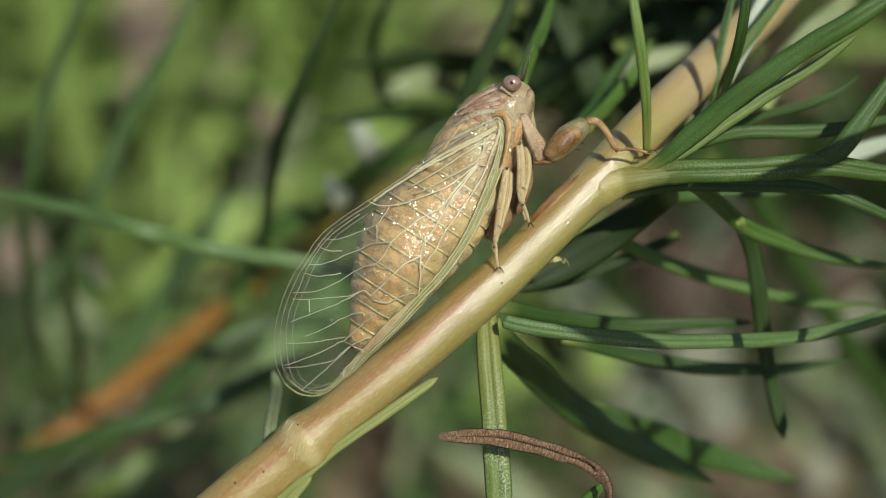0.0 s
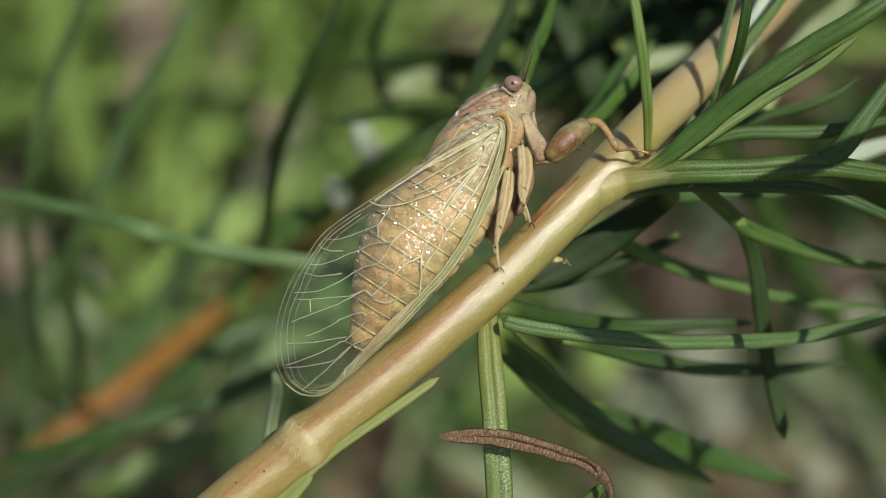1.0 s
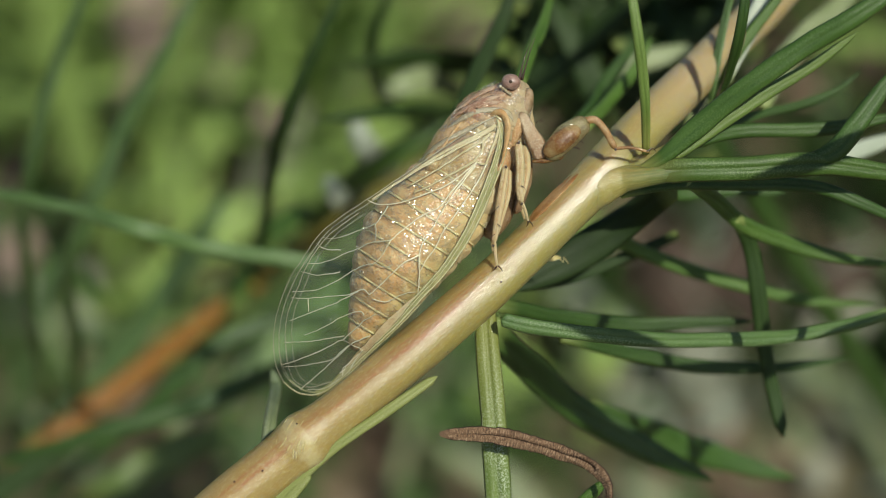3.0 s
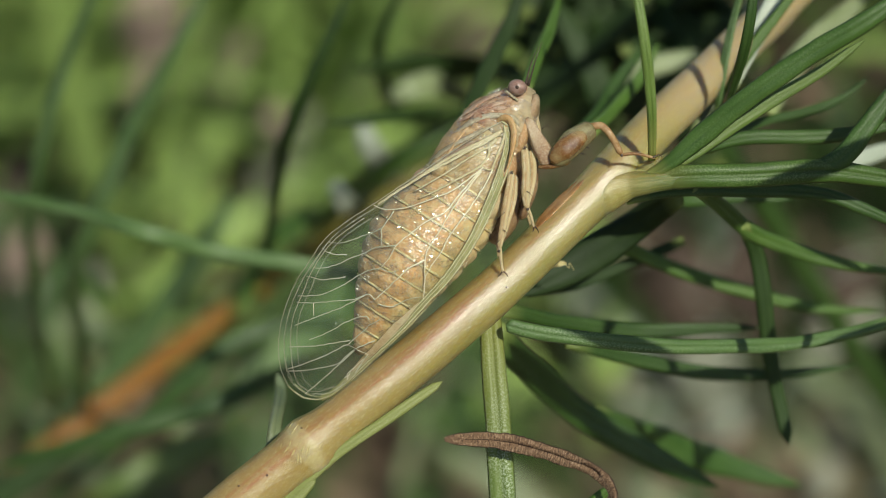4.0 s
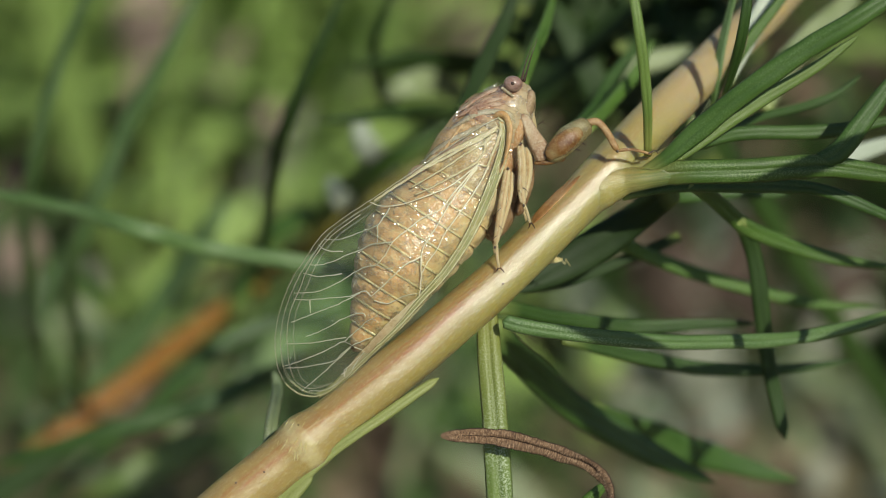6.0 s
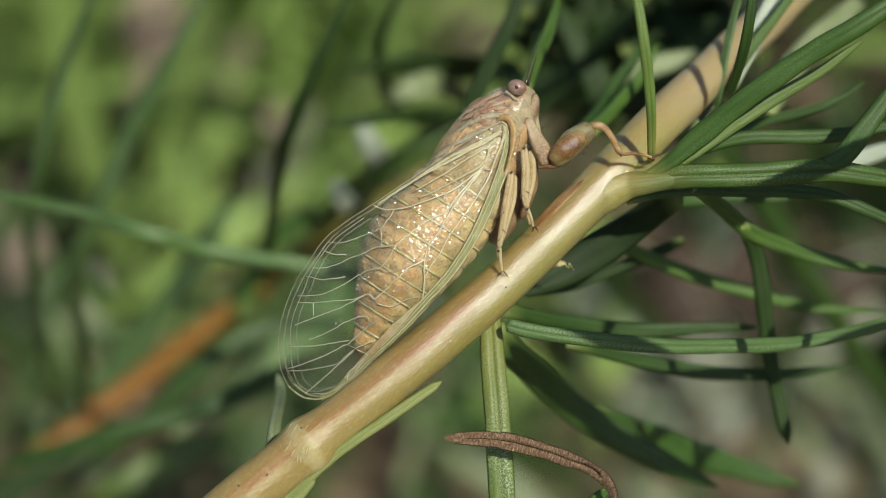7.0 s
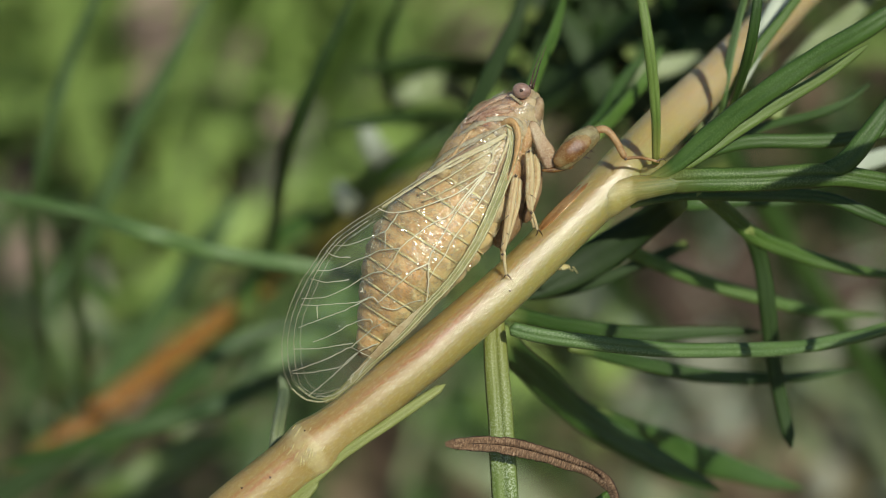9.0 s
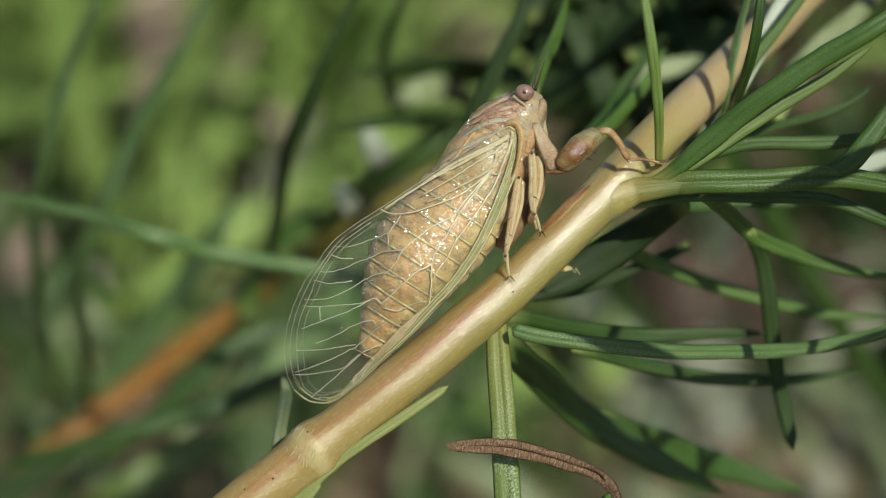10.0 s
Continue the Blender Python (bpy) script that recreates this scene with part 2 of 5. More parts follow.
def shell_material(name, a, b, c, rough=0.26, relief=0.6, scale=900.0, flank=None):
    """Fresh soft cuticle: mottled, wet-looking, finely wrinkled."""
    n = Nodes(name)
    big = n.noise(n.coords((1, 1, 1), "Object"), scale * 0.5, 4, 0.6)
    fine = n.noise(n.coords((1, 1, 1), "Object"), scale * 6.0, 3, 0.7)
    wrinkle = n.noise(n.coords((1, 1, 1), "Object"), scale * 2.2, 5, 0.65)
    col = n.ramp(big, [(0.3, a), (0.5, b), (0.72, c)])
    col = n.mix(n.ramp(fine, [(0.50, (0, 0, 0)), (0.64, (0.4, 0.4, 0.4))]), col, c)
    col = n.mix(n.ramp(wrinkle, [(0.36, (0.4, 0.4, 0.4)), (0.46, (0, 0, 0))]), col, tuple(0.7 * v for v in a))
    if flank:
        streak = n.noise(n.coords((30, 0.02, 1)), 1.0, 3, 0.6)
        col = n.mix(n.ramp(streak, [(0.42, (0.7, 0.7, 0.7)), (0.52, (0, 0, 0))]), col, a)
        parts = n.add("ShaderNodeSeparateXYZ")
        n.link(n.coords((1, 1, 1)), parts.inputs[0])
        shift = n.add("ShaderNodeMath")
        shift.operation = "MULTIPLY_ADD"
        shift.inputs[1].default_value = 0.16
        n.link(big, shift.inputs[0])
        n.link(parts.outputs[0], shift.inputs[2])
        col = n.mix(n.ramp(shift.outputs[0], [(0.27, (0, 0, 0)), (0.34, (0.75, 0.75, 0.75)), (0.50, (0.75, 0.75, 0.75)), (0.58, (0, 0, 0))]), col, flank)
    n.color(col)
    n.set(Roughness=rough, Specular_IOR_Level=0.6, Coat_Weight=0.8, Coat_Roughness=0.05, Subsurface_Weight=0.12, Subsurface_Scale=0.0008)
    n.bsdf.inputs["Subsurface Radius"].default_value = (1.0, 0.5, 0.25)
    n.bump(n.mix(0.5, wrinkle, fine), relief, 0.0002)
    n.wet(n.noise(n.coords((1, 1, 1), "Object"), 7000.0, 2.0, 0.6), 0.00022 * relief)
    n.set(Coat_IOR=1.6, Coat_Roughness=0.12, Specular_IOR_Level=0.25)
    return n.mat


def abdomen_material():
    """Soft abdomen skin: dusky back, orange flank, cream belly side, wet and finely pebbled."""
    n = Nodes("tan abdomen cuticle")
    parts = n.add("ShaderNodeSeparateXYZ")
    n.link(n.coords((1, 1, 1)), parts.inputs[0])
    big = n.noise(n.coords((1, 1, 1), "Object"), 450, 4, 0.6)
    fine = n.noise(n.coords((1, 1, 1), "Object"), 5200, 3, 0.7)
    pebble = n.noise(n.coords((1, 1, 1), "Object"), 2200, 4, 0.65)
    shifted = n.add("ShaderNodeMath")
    shifted.operation = "MULTIPLY_ADD"
    shifted.inputs[1].default_value = 0.16
    n.link(big, shifted.inputs[0])
    n.link(parts.outputs[0], shifted.inputs[2])
    col = n.ramp(shifted.outputs[0], [(0.06, (0.56, 0.39, 0.24)), (0.20, (0.60, 0.36, 0.17)), (0.36, (0.63, 0.33, 0.125)), (0.48, (0.64, 0.49, 0.22)), (0.58, (0.60, 0.50, 0.26))])
    # hollows of the pebbling are shaded in the colour
    col = n.mix(n.ramp(pebble, [(0.36, (0.18, 0.18, 0.18)), (0.46, (0, 0, 0))]), col, (0.38, 0.20, 0.085))
    col = n.mix(n.ramp(pebble, [(0.48, (0, 0, 0)), (0.62, (0.4, 0.4, 0.4))]), col, (0.64, 0.50, 0.27))
    col = n.mix(n.ramp(fine, [(0.54, (0, 0, 0)), (0.64, (0.45, 0.45, 0.45))]), col, (0.68, 0.58, 0.36))
    n.color(col)
    n.set(Roughness=0.3, Specular_IOR_Level=0.5, Coat_Weight=0.9, Coat_Roughness=0.06, Subsurface_Weight=0.1, Subsurface_Scale=0.0006)
    n.bump(n.mix(0.45, pebble, fine), 1.0, 0.00017)
    n.wet(n.noise(n.coords((1, 1, 1), "Object"), 6000, 2.0, 0.6), 0.00018)
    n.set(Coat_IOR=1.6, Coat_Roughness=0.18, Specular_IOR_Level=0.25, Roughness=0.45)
    return n.mat


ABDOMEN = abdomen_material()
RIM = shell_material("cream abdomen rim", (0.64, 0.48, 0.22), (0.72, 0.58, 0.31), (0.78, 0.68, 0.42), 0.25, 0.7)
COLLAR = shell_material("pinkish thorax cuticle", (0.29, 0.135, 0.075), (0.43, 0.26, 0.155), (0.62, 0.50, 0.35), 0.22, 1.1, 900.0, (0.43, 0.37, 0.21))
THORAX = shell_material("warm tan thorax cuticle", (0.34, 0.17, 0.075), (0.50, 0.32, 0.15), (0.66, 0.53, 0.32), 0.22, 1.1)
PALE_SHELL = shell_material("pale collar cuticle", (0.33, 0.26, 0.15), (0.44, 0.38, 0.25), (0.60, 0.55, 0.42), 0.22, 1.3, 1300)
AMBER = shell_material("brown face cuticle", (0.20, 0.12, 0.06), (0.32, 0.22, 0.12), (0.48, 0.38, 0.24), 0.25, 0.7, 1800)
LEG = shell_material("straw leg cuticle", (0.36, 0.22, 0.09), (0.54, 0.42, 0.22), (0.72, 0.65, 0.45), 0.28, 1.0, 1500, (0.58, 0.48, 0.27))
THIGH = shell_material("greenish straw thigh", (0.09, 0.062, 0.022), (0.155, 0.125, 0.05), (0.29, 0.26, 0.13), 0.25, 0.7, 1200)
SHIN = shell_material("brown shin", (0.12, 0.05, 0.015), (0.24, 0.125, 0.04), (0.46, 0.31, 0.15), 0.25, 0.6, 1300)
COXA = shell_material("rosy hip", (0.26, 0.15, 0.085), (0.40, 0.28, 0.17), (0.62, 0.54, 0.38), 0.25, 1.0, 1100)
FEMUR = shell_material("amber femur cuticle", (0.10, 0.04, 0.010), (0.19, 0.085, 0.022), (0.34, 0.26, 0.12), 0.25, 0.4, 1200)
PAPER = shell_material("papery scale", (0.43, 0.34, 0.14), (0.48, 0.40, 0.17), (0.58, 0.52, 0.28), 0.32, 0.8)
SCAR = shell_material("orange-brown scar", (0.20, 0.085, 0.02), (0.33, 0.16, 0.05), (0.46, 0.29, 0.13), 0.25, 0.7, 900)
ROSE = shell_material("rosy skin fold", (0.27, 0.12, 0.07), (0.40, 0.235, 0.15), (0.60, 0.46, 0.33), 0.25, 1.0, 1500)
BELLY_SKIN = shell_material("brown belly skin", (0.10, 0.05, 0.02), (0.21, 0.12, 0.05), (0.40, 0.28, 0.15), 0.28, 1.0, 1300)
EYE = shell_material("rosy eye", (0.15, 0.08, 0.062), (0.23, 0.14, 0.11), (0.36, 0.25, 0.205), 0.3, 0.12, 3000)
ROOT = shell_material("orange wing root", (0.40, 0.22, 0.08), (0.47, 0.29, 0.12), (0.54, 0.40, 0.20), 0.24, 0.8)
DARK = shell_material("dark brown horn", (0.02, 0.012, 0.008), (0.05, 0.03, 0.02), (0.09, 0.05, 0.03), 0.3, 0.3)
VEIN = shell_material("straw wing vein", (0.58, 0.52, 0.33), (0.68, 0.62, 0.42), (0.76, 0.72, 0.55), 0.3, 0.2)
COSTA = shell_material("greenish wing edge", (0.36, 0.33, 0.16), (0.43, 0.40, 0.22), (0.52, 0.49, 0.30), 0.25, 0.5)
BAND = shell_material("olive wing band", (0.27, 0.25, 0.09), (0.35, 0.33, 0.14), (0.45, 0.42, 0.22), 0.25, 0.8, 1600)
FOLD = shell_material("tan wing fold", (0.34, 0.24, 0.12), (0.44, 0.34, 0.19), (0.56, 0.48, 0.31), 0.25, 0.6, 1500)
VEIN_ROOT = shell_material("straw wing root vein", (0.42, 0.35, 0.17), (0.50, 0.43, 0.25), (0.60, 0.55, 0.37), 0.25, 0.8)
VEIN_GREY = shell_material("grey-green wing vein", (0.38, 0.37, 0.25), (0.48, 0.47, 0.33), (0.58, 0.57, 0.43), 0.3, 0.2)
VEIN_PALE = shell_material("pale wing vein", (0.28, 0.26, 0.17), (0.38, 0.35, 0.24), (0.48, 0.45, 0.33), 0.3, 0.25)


def wet_material():
    """A thin clear film of moisture: see-through, with a bright gloss."""
    n = Nodes("moisture")
    n.tree.nodes.remove(n.bsdf)
    clear = n.add("ShaderNodeBsdfTransparent")
    gloss = n.add("ShaderNodeBsdfGlossy", Roughness=0.23)
    gloss.inputs["Color"].default_value = (1.0, 0.97, 0.9, 1)
    m = n.add("ShaderNodeMixShader", Fac=0.32)
    n.link(clear.outputs[0], m.inputs[1])
    n.link(gloss.outputs[0], m.inputs[2])
    n.link(m.outputs[0], n.out.inputs[0])
    return n.mat


WET = wet_material()


def membrane_material():
    """Clear fresh wing skin: see-through, with a broken gloss and the faintest milkiness."""
    n = Nodes("clear wing membrane")
    crinkle = n.noise(n.coords((1, 1, 1), "Object"), 2600, 2, 0.55)
    bump = n.add("ShaderNodeBump", Strength=1.0, Distance=0.0001)
    n.link(crinkle, bump.inputs["Height"])
    gloss = n.add("ShaderNodeBsdfGlossy", Roughness=0.28)
    n.link(bump.outputs[0], gloss.inputs["Normal"])
    n.tree.nodes.remove(n.bsdf)
    milk = n.add("ShaderNodeBsdfDiffuse")
    milk.inputs[0].default_value = (0.60, 0.62, 0.50, 1)
    clear = n.add("ShaderNodeBsdfTransparent")
    clear.inputs[0].default_value = (0.89, 0.93, 0.90, 1)
    m = n.add("ShaderNodeMixShader", Fac=0.022)
    n.link(clear.outputs[0], m.inputs[1])
    n.link(milk.outputs[0], m.inputs[2])
    k = n.add("ShaderNodeMixShader", Fac=0.022)
    n.link(m.outputs[0], k.inputs[1])
    n.link(gloss.outputs[0], k.inputs[2])
    n.link(k.outputs[0], n.out.inputs[0])
    return n.mat


MEMBRANE = membrane_material()


def ground_material():
    n = Nodes("soil with litter")
    a = n.noise(n.coords((1, 1, 1), "Object"), 9, 5, 0.6)
    b = n.noise(n.coords((1, 1, 1), "Object"), 34, 5, 0.6)
    c = n.noise(n.coords((1, 1, 1), "Object"), 150, 4, 0.6)
    col = n.ramp(b, [(0.34, (0.045, 0.030, 0.020)), (0.5, (0.15, 0.098, 0.062)), (0.66, (0.32, 0.23, 0.155))])
    col = n.mix(n.ramp(a, [(0.45, (0, 0, 0)), (0.6, (0.5, 0.5, 0.5))]), col, (0.08, 0.125, 0.035))
    col = n.mix(n.ramp(c, [(0.55, (0, 0, 0)), (0.7, (0.35, 0.35, 0.35))]), col, (0.42, 0.37, 0.31))
    n.color(col)
    n.set(Roughness=0.9)
    n.bump(c, 0.8, 0.01)
    return n.mat


SOIL = ground_material()


# ---- building ----
def thing(name, base, label, category, group="", kind=""):
    ob = new(name)
    ob.location = base
    ob.empty_display_size = 0.005
    return tagged(ob, label, category, group, kind)


def part(name, bm, material, parent, label=""):
    """Links a bmesh, built in world space, as one mesh under a thing or a part."""
    root = parent
    while root.parent:
        root = root.parent
    bmesh.ops.translate(bm, verts=bm.verts, vec=-root.location)
    me = bpy.data.meshes.new(name)
    bm.to_mesh(me)
    bm.free()
    me.materials.append(material)
    me.shade_smooth()
    ob = new(name, me)
    ob.parent = parent
    return tagged(ob, label)


def glide(points, count):
    """Points along a smooth curve through the given ones."""
    p = [Vector(q) for q in points]
    p = [2 * p[0] - p[1], *p, 2 * p[-1] - p[-2]]
    spans = len(p) - 3
    made = []
    for i in range(count):
        x = i / (count - 1) * spans
        k = min(int(x), spans - 1)
        f = x - k
        a, b, c, d = p[k:k + 4]
        made.append(0.5 * (2 * b + (c - a) * f + (2 * a - 5 * b + 4 * c - d) * f * f + (3 * b - a - 3 * c + d) * f ** 3))
    return made


def ramp(table, x):
    """A value between the (position, value) pairs of a table."""
    return float(np.interp(x, [a for a, _ in table], [b for _, b in table]))


def skin(bm, rings, closed=True, caps=True, u_scale=1.0, lengths=None):
    """Joins rings of points into a surface with a UV map: across 0 to 1, along in millimetres."""
    uv = bm.loops.layers.uv.verify()
    share = bm.loops.layers.uv.get("blade") or bm.loops.layers.uv.new("blade")
    uv = bm.loops.layers.uv[0]
    rows = [[bm.verts.new(q) for q in ring] for ring in rings]
    n = len(rows[0])
    for i in range(len(rows) - 1):
        for j in range(n if closed else n - 1):
            k = (j + 1) % n
            face = bm.faces.new((rows[i][j], rows[i][k], rows[i + 1][k], rows[i + 1][j]))
            for loop, (a, b) in zip(face.loops, ((i, j), (i, j + 1), (i + 1, j + 1), (i + 1, j))):
                loop[uv].uv = (b / n * u_scale, lengths[a] if lengths else a)
                loop[share].uv = (b / n, a / (len(rows) - 1))
    if caps and closed:
        bm.faces.new(rows[0][::-1])
        bm.faces.new(rows[-1])
    return bm


def lengths_of(path):
    made = [random.random() * 50]
    for a, b in zip(path, path[1:]):
        made.append(made[-1] + (b - a).length)
    return made


def tube(points, radii, count=24, sides=12, wobble=0.0, squash=1.0, seed=0, bm=None, bumps=(), soft_ends=False):
    """A rod along a smooth curve in the working plane (mm); radii: one, or (position, radius) pairs; bumps: (place, width, rise)."""
    path = glide(points, count)
    run = lengths_of(path)
    rings = []
    side = Vector((0, 0, 1))
    for i, q in enumerate(path):
        x = i / (count - 1)
        t = (path[min(i + 1, count - 1)] - path[max(i - 1, 0)]).normalized()
        side = (side - t * side.dot(t)).normalized()
        other = t.cross(side)
        r = ramp(radii, x) if isinstance(radii, (list, tuple)) else radii
        if soft_ends:
            r *= min(1, math.sqrt(0.08 + min(x, 1 - x) / 0.07))
        for place, wide, rise in bumps:
            r *= 1 + rise * math.exp(-((q - Vector(place)).length / wide) ** 2)
        ring = []
        for j in range(sides):
            a = 2 * math.pi * j / sides + math.pi
            k = r * (1 + wobble * noise.noise((math.cos(a) * 2 + seed * 7.1, math.sin(a) * 2, run[i] * 0.22)))
            ring.append(spot(*(q + side * (math.cos(a) * k * squash) + other * (math.sin(a) * k))))
        rings.append(ring)
    return skin(bm or bmesh.new(), rings, True, True, 1.0, run)


BLADE = [(-1, 0), (-0.85, 0.36), (-0.5, 0.58), (-0.14, 0.62), (0, 0.62), (0.14, 0.62), (0.5, 0.58), (0.85, 0.36), (1, 0), (0.7, -0.5), (0.2, -0.85), (-0.2, -0.85), (-0.7, -0.5)]


def blade(points, width, thick=0.35, twist=(0, 0), ends=(0.9, 0.25), count=22, seed=0.0, bm=None, tip=0.1, groove=0.16, crumple=0.0, pleat=False, place=None):
    """A narrow grooved leaf along a curve, from its foot to its tip; width and thickness in mm, twist in degrees at foot and tip."""
    path = glide(points, count)
    run = lengths_of(path)
    put = place or spot
    rings = []
    for i, q in enumerate(path):
        x = i / (count - 1)
        t = (path[min(i + 1, count - 1)] - path[max(i - 1, 0)]).normalized()
        out = Vector((0, 0, 1))
        out = (out - t * out.dot(t)).normalized()
        across = t.cross(out)
        ang = radians(twist[0] + (twist[1] - twist[0]) * x)
        a = across * math.cos(ang) + out * math.sin(ang)
        o = out * math.cos(ang) - across * math.sin(ang)
        w = 0.5 * width * (ends[0] + (1 - ends[0]) * min(1, x / 0.35))
        w *= 1 - (1 - ends[1]) * max(0, (x - 0.55) / 0.45) ** 1.6
        w *= min(1, 0.12 + math.sqrt(max(0, (1 - x) / tip))) if x > 1 - tip else 1
        w *= 1 + 0.09 * noise.noise((run[i] * 0.35, seed * 3.3, 0.5)) + 0.04 * noise.noise((run[i] * 1.3, seed * 5.1, 2.5))
        if pleat:
            w *= 1 + 0.17 * noise.noise((run[i] * 1.6, seed, 1.5)) + 0.10 * noise.noise((run[i] * 4.0, seed, 6.5))
        h = thick * min(1, 0.3 + w / (0.5 * width))
        drift = across * 0.08 * width * noise.noise((run[i] * 0.2, seed * 2.7, 8.1))
        ring = []
        for m, n in BLADE:
            k = n - (groove if m == 0 else 0)
            if pleat:
                k += crumple * (0.9 * noise.noise((run[i] * 0.6, m * 1.6, seed)) + 0.5 * noise.noise((run[i] * 2.6 + 2 * m, m * 3.0, seed)) + 0.5 * noise.noise((run[i] * 6.0 - 2 * m, m * 6.0, seed)))
                k += groove if m == 0 and not 0.38 < x < 0.93 else 0
            elif crumple:
                k += crumple * noise.noise((run[i] * 1.1, m * 2.2, seed)) + 0.9 * crumple * noise.noise((run[i] * 4.5, m * 5.0, seed))
            ring.append(put(*(q + drift + a * (m * w) + o * (k * h))))
        rings.append(ring)
    return skin(bm or bmesh.new(), rings, True, True, 1.0, run)


# ---- ground ----
def build_ground():
    bm = bmesh.new()
    side = [-2000, -300, -40, -8, -2.5] + [-1.2 + 0.06 * i for i in range(41)] + [2.5, 8, 40, 300, 2000]
    grid = [[bm.verts.new((x, y + 0.6, 0.018 * noise.noise((x * 4, y * 4, 0)) + 0.008 * noise.noise((x * 13, y * 13, 3)) if max(abs(x), abs(y)) < 2 else 0)) for y in side] for x in side]
    for i in range(len(side) - 1):
        for j in range(len(side) - 1):
            bm.faces.new((grid[i][j], grid[i + 1][j], grid[i + 1][j + 1], grid[i][j + 1]))
    me = bpy.data.meshes.new("ground")
    bm.to_mesh(me)
    bm.free()
    me.materials.append(SOIL)
    me.shade_smooth()
    return tagged(new("ground", me), "brown soil with pale litter and green moss", "ground", kind="structure")


build_ground()


# ---- the herb that carries the insect ----
def build_herb():
    herb = thing("plant", (-0.087, -0.032, 0.0), "herb with a thick yellow-green stem and narrow grooved green leaves", "plant")
    down = [(-88, -285, -158), (-80, -215, -112), (-62, -130, -58), (-46, -75, -22), (-34, -43, -5)]
    stem = part("stem", tube(down + [(-23.48, -24.01, 3.2), (-17.42, -19.76, 2.9), (-12.8, -15.88, 2.4), (-8.88, -12.69, 1.8), (-5.55, -10.05, 1.3), (-0.88, -6.21, 0.65), (3.55, -2.37, 0), (7.48, 1.45, -0.6), (11.09, 5.1, -1.4), (13.53, 7.72, -3), (16.38, 10.47, -5.6), (21.18, 14.89, -10.5), (26.15, 19.57, -16), (35.6, 28.95, -26), (45.78, 43.03, -38)],
                             [(0, 2.6), (0.25, 2.0), (0.38, 1.72), (0.55, 1.55), (0.66, 1.5), (0.78, 1.55), (1, 1.3)], 170, 28, 0.06, 1.0, 1, bumps=(((-8.69, -12.44, 1.8), 1.0, 0.16), ((10.76, 4.77, 0), 2.2, 0.10))),
                STEM, herb, "smooth yellow-green stem with tan and reddish strips")
    part("leaf_base", tube([(7.49, 1.45, -0.75), (9.36, 3.24, -0.9), (10.73, 4.02, -0.8), (11.93, 4.35, -0.5), (13.17, 4.48, 0), (14.97, 4.72, 0.35), (17.16, 4.86, 0.5), (19.37, 5.04, 0.5)], [(0, 1.25), (0.12, 1.42), (0.27, 1.42), (0.38, 1.18), (0.48, 0.86), (0.62, 0.68), (0.8, 0.6), (1, 0.2)], 70, 28, 0.04, 0.95), STEM_GREEN, stem, "yellow-green sheath of the leaf stalk")
    part("leaf_base", tube([(11.82, 4.82, -1.2), (13.22, 5.35, -0.4), (14.33, 5.76, 0.2), (15.29, 6.43, 0.7), (16.35, 7.37, 1)], [(0, 0.6), (0.4, 0.62), (0.7, 0.5), (1, 0.12)], 24, 14, 0.05, 0.7), STEM_GREEN, stem)
    part("scar", blade([(5.6, 1.2, 0.45), (6.62, 2.35, 0.26), (8.0, 3.75, 0.0), (9.3, 5.05, -0.25)], 1.0, 0.1, twist=(56, 56), ends=(0.3, 0.4), count=40, seed=6.2, crumple=0.3), SCAR, stem, "glossy orange-brown scar")
    for q in ((-12.97, -14.83, 3.95), (-9.09, -11.28, 3.15), (0.48, -6.84, 1.2), (3.97, -2.33, 1.55), (-11.2, -14.16, 3.85)):
        part("speck", tube([(q[0] - 0.05, q[1], q[2]), q, (q[0] + 0.05, q[1] - 0.03, q[2])], 0.07, 5, 6), DARK, stem)

    rng = random.Random(41)
    axis, cross = Vector((0.77, 0.63, -0.12)).normalized(), Vector((-0.63, 0.77, 0)).normalized()
    for k in range(16):
        at = Vector((-8.95, -12.75, 1.8)) + axis * rng.gauss(0, 0.5)
        g = rng.gauss(0.35, 0.42)
        turn = rng.gauss(0.7, 0.25)
        line = []
        for f in (-1, -0.4, 0.3, 1):
            h = g + f * 0.16 * math.sin(turn) * (0.6 + 0.05 * k)
            r = 1.70 * (1 + 0.16 * math.exp(-((at - Vector((-8.69, -12.44, 1.8))).length) ** 2)) - 0.03
            line.append(tuple(at + axis * (f * 0.4 * math.cos(turn)) + cross * (r * math.sin(h)) + Vector((0, 0, r * math.cos(h)))))
        part("wrinkle", tube(line, [(0, 0.02), (0.5, 0.07), (1, 0.02)], 10, 6, 0.3), PAPER, stem, "pale wrinkle at the knot")

    def leaf(points, width, material, **more):
        n = len(herb.children)
        return part("leaf", blade(points, width, seed=n * 1.7, **more), material, herb)

    # upper side of the fork
    leaf([(13.45, 6.0, 0.5), (13.13, 8.67, 3), (12.86, 10.72, 4), (12.35, 13.44, 5), (11.92, 16.26, 5), (11.68, 18.92, 4)], 0.72, LEAF_BRIGHT, thick=0.3, ends=(0.7, 0.5))
    leaf([(12.9, 4.75, -0.1), (14.58, 5.75, 0.75), (16.45, 7.45, 1.5), (19.64, 10.11, 3), (23.01, 12.43, 4), (26.32, 14.5, 5), (30.2, 16.97, 5)], 1.45, LEAF_FOOT, thick=0.45, ends=(0.4, 0.6), twist=(15, -10), count=34)
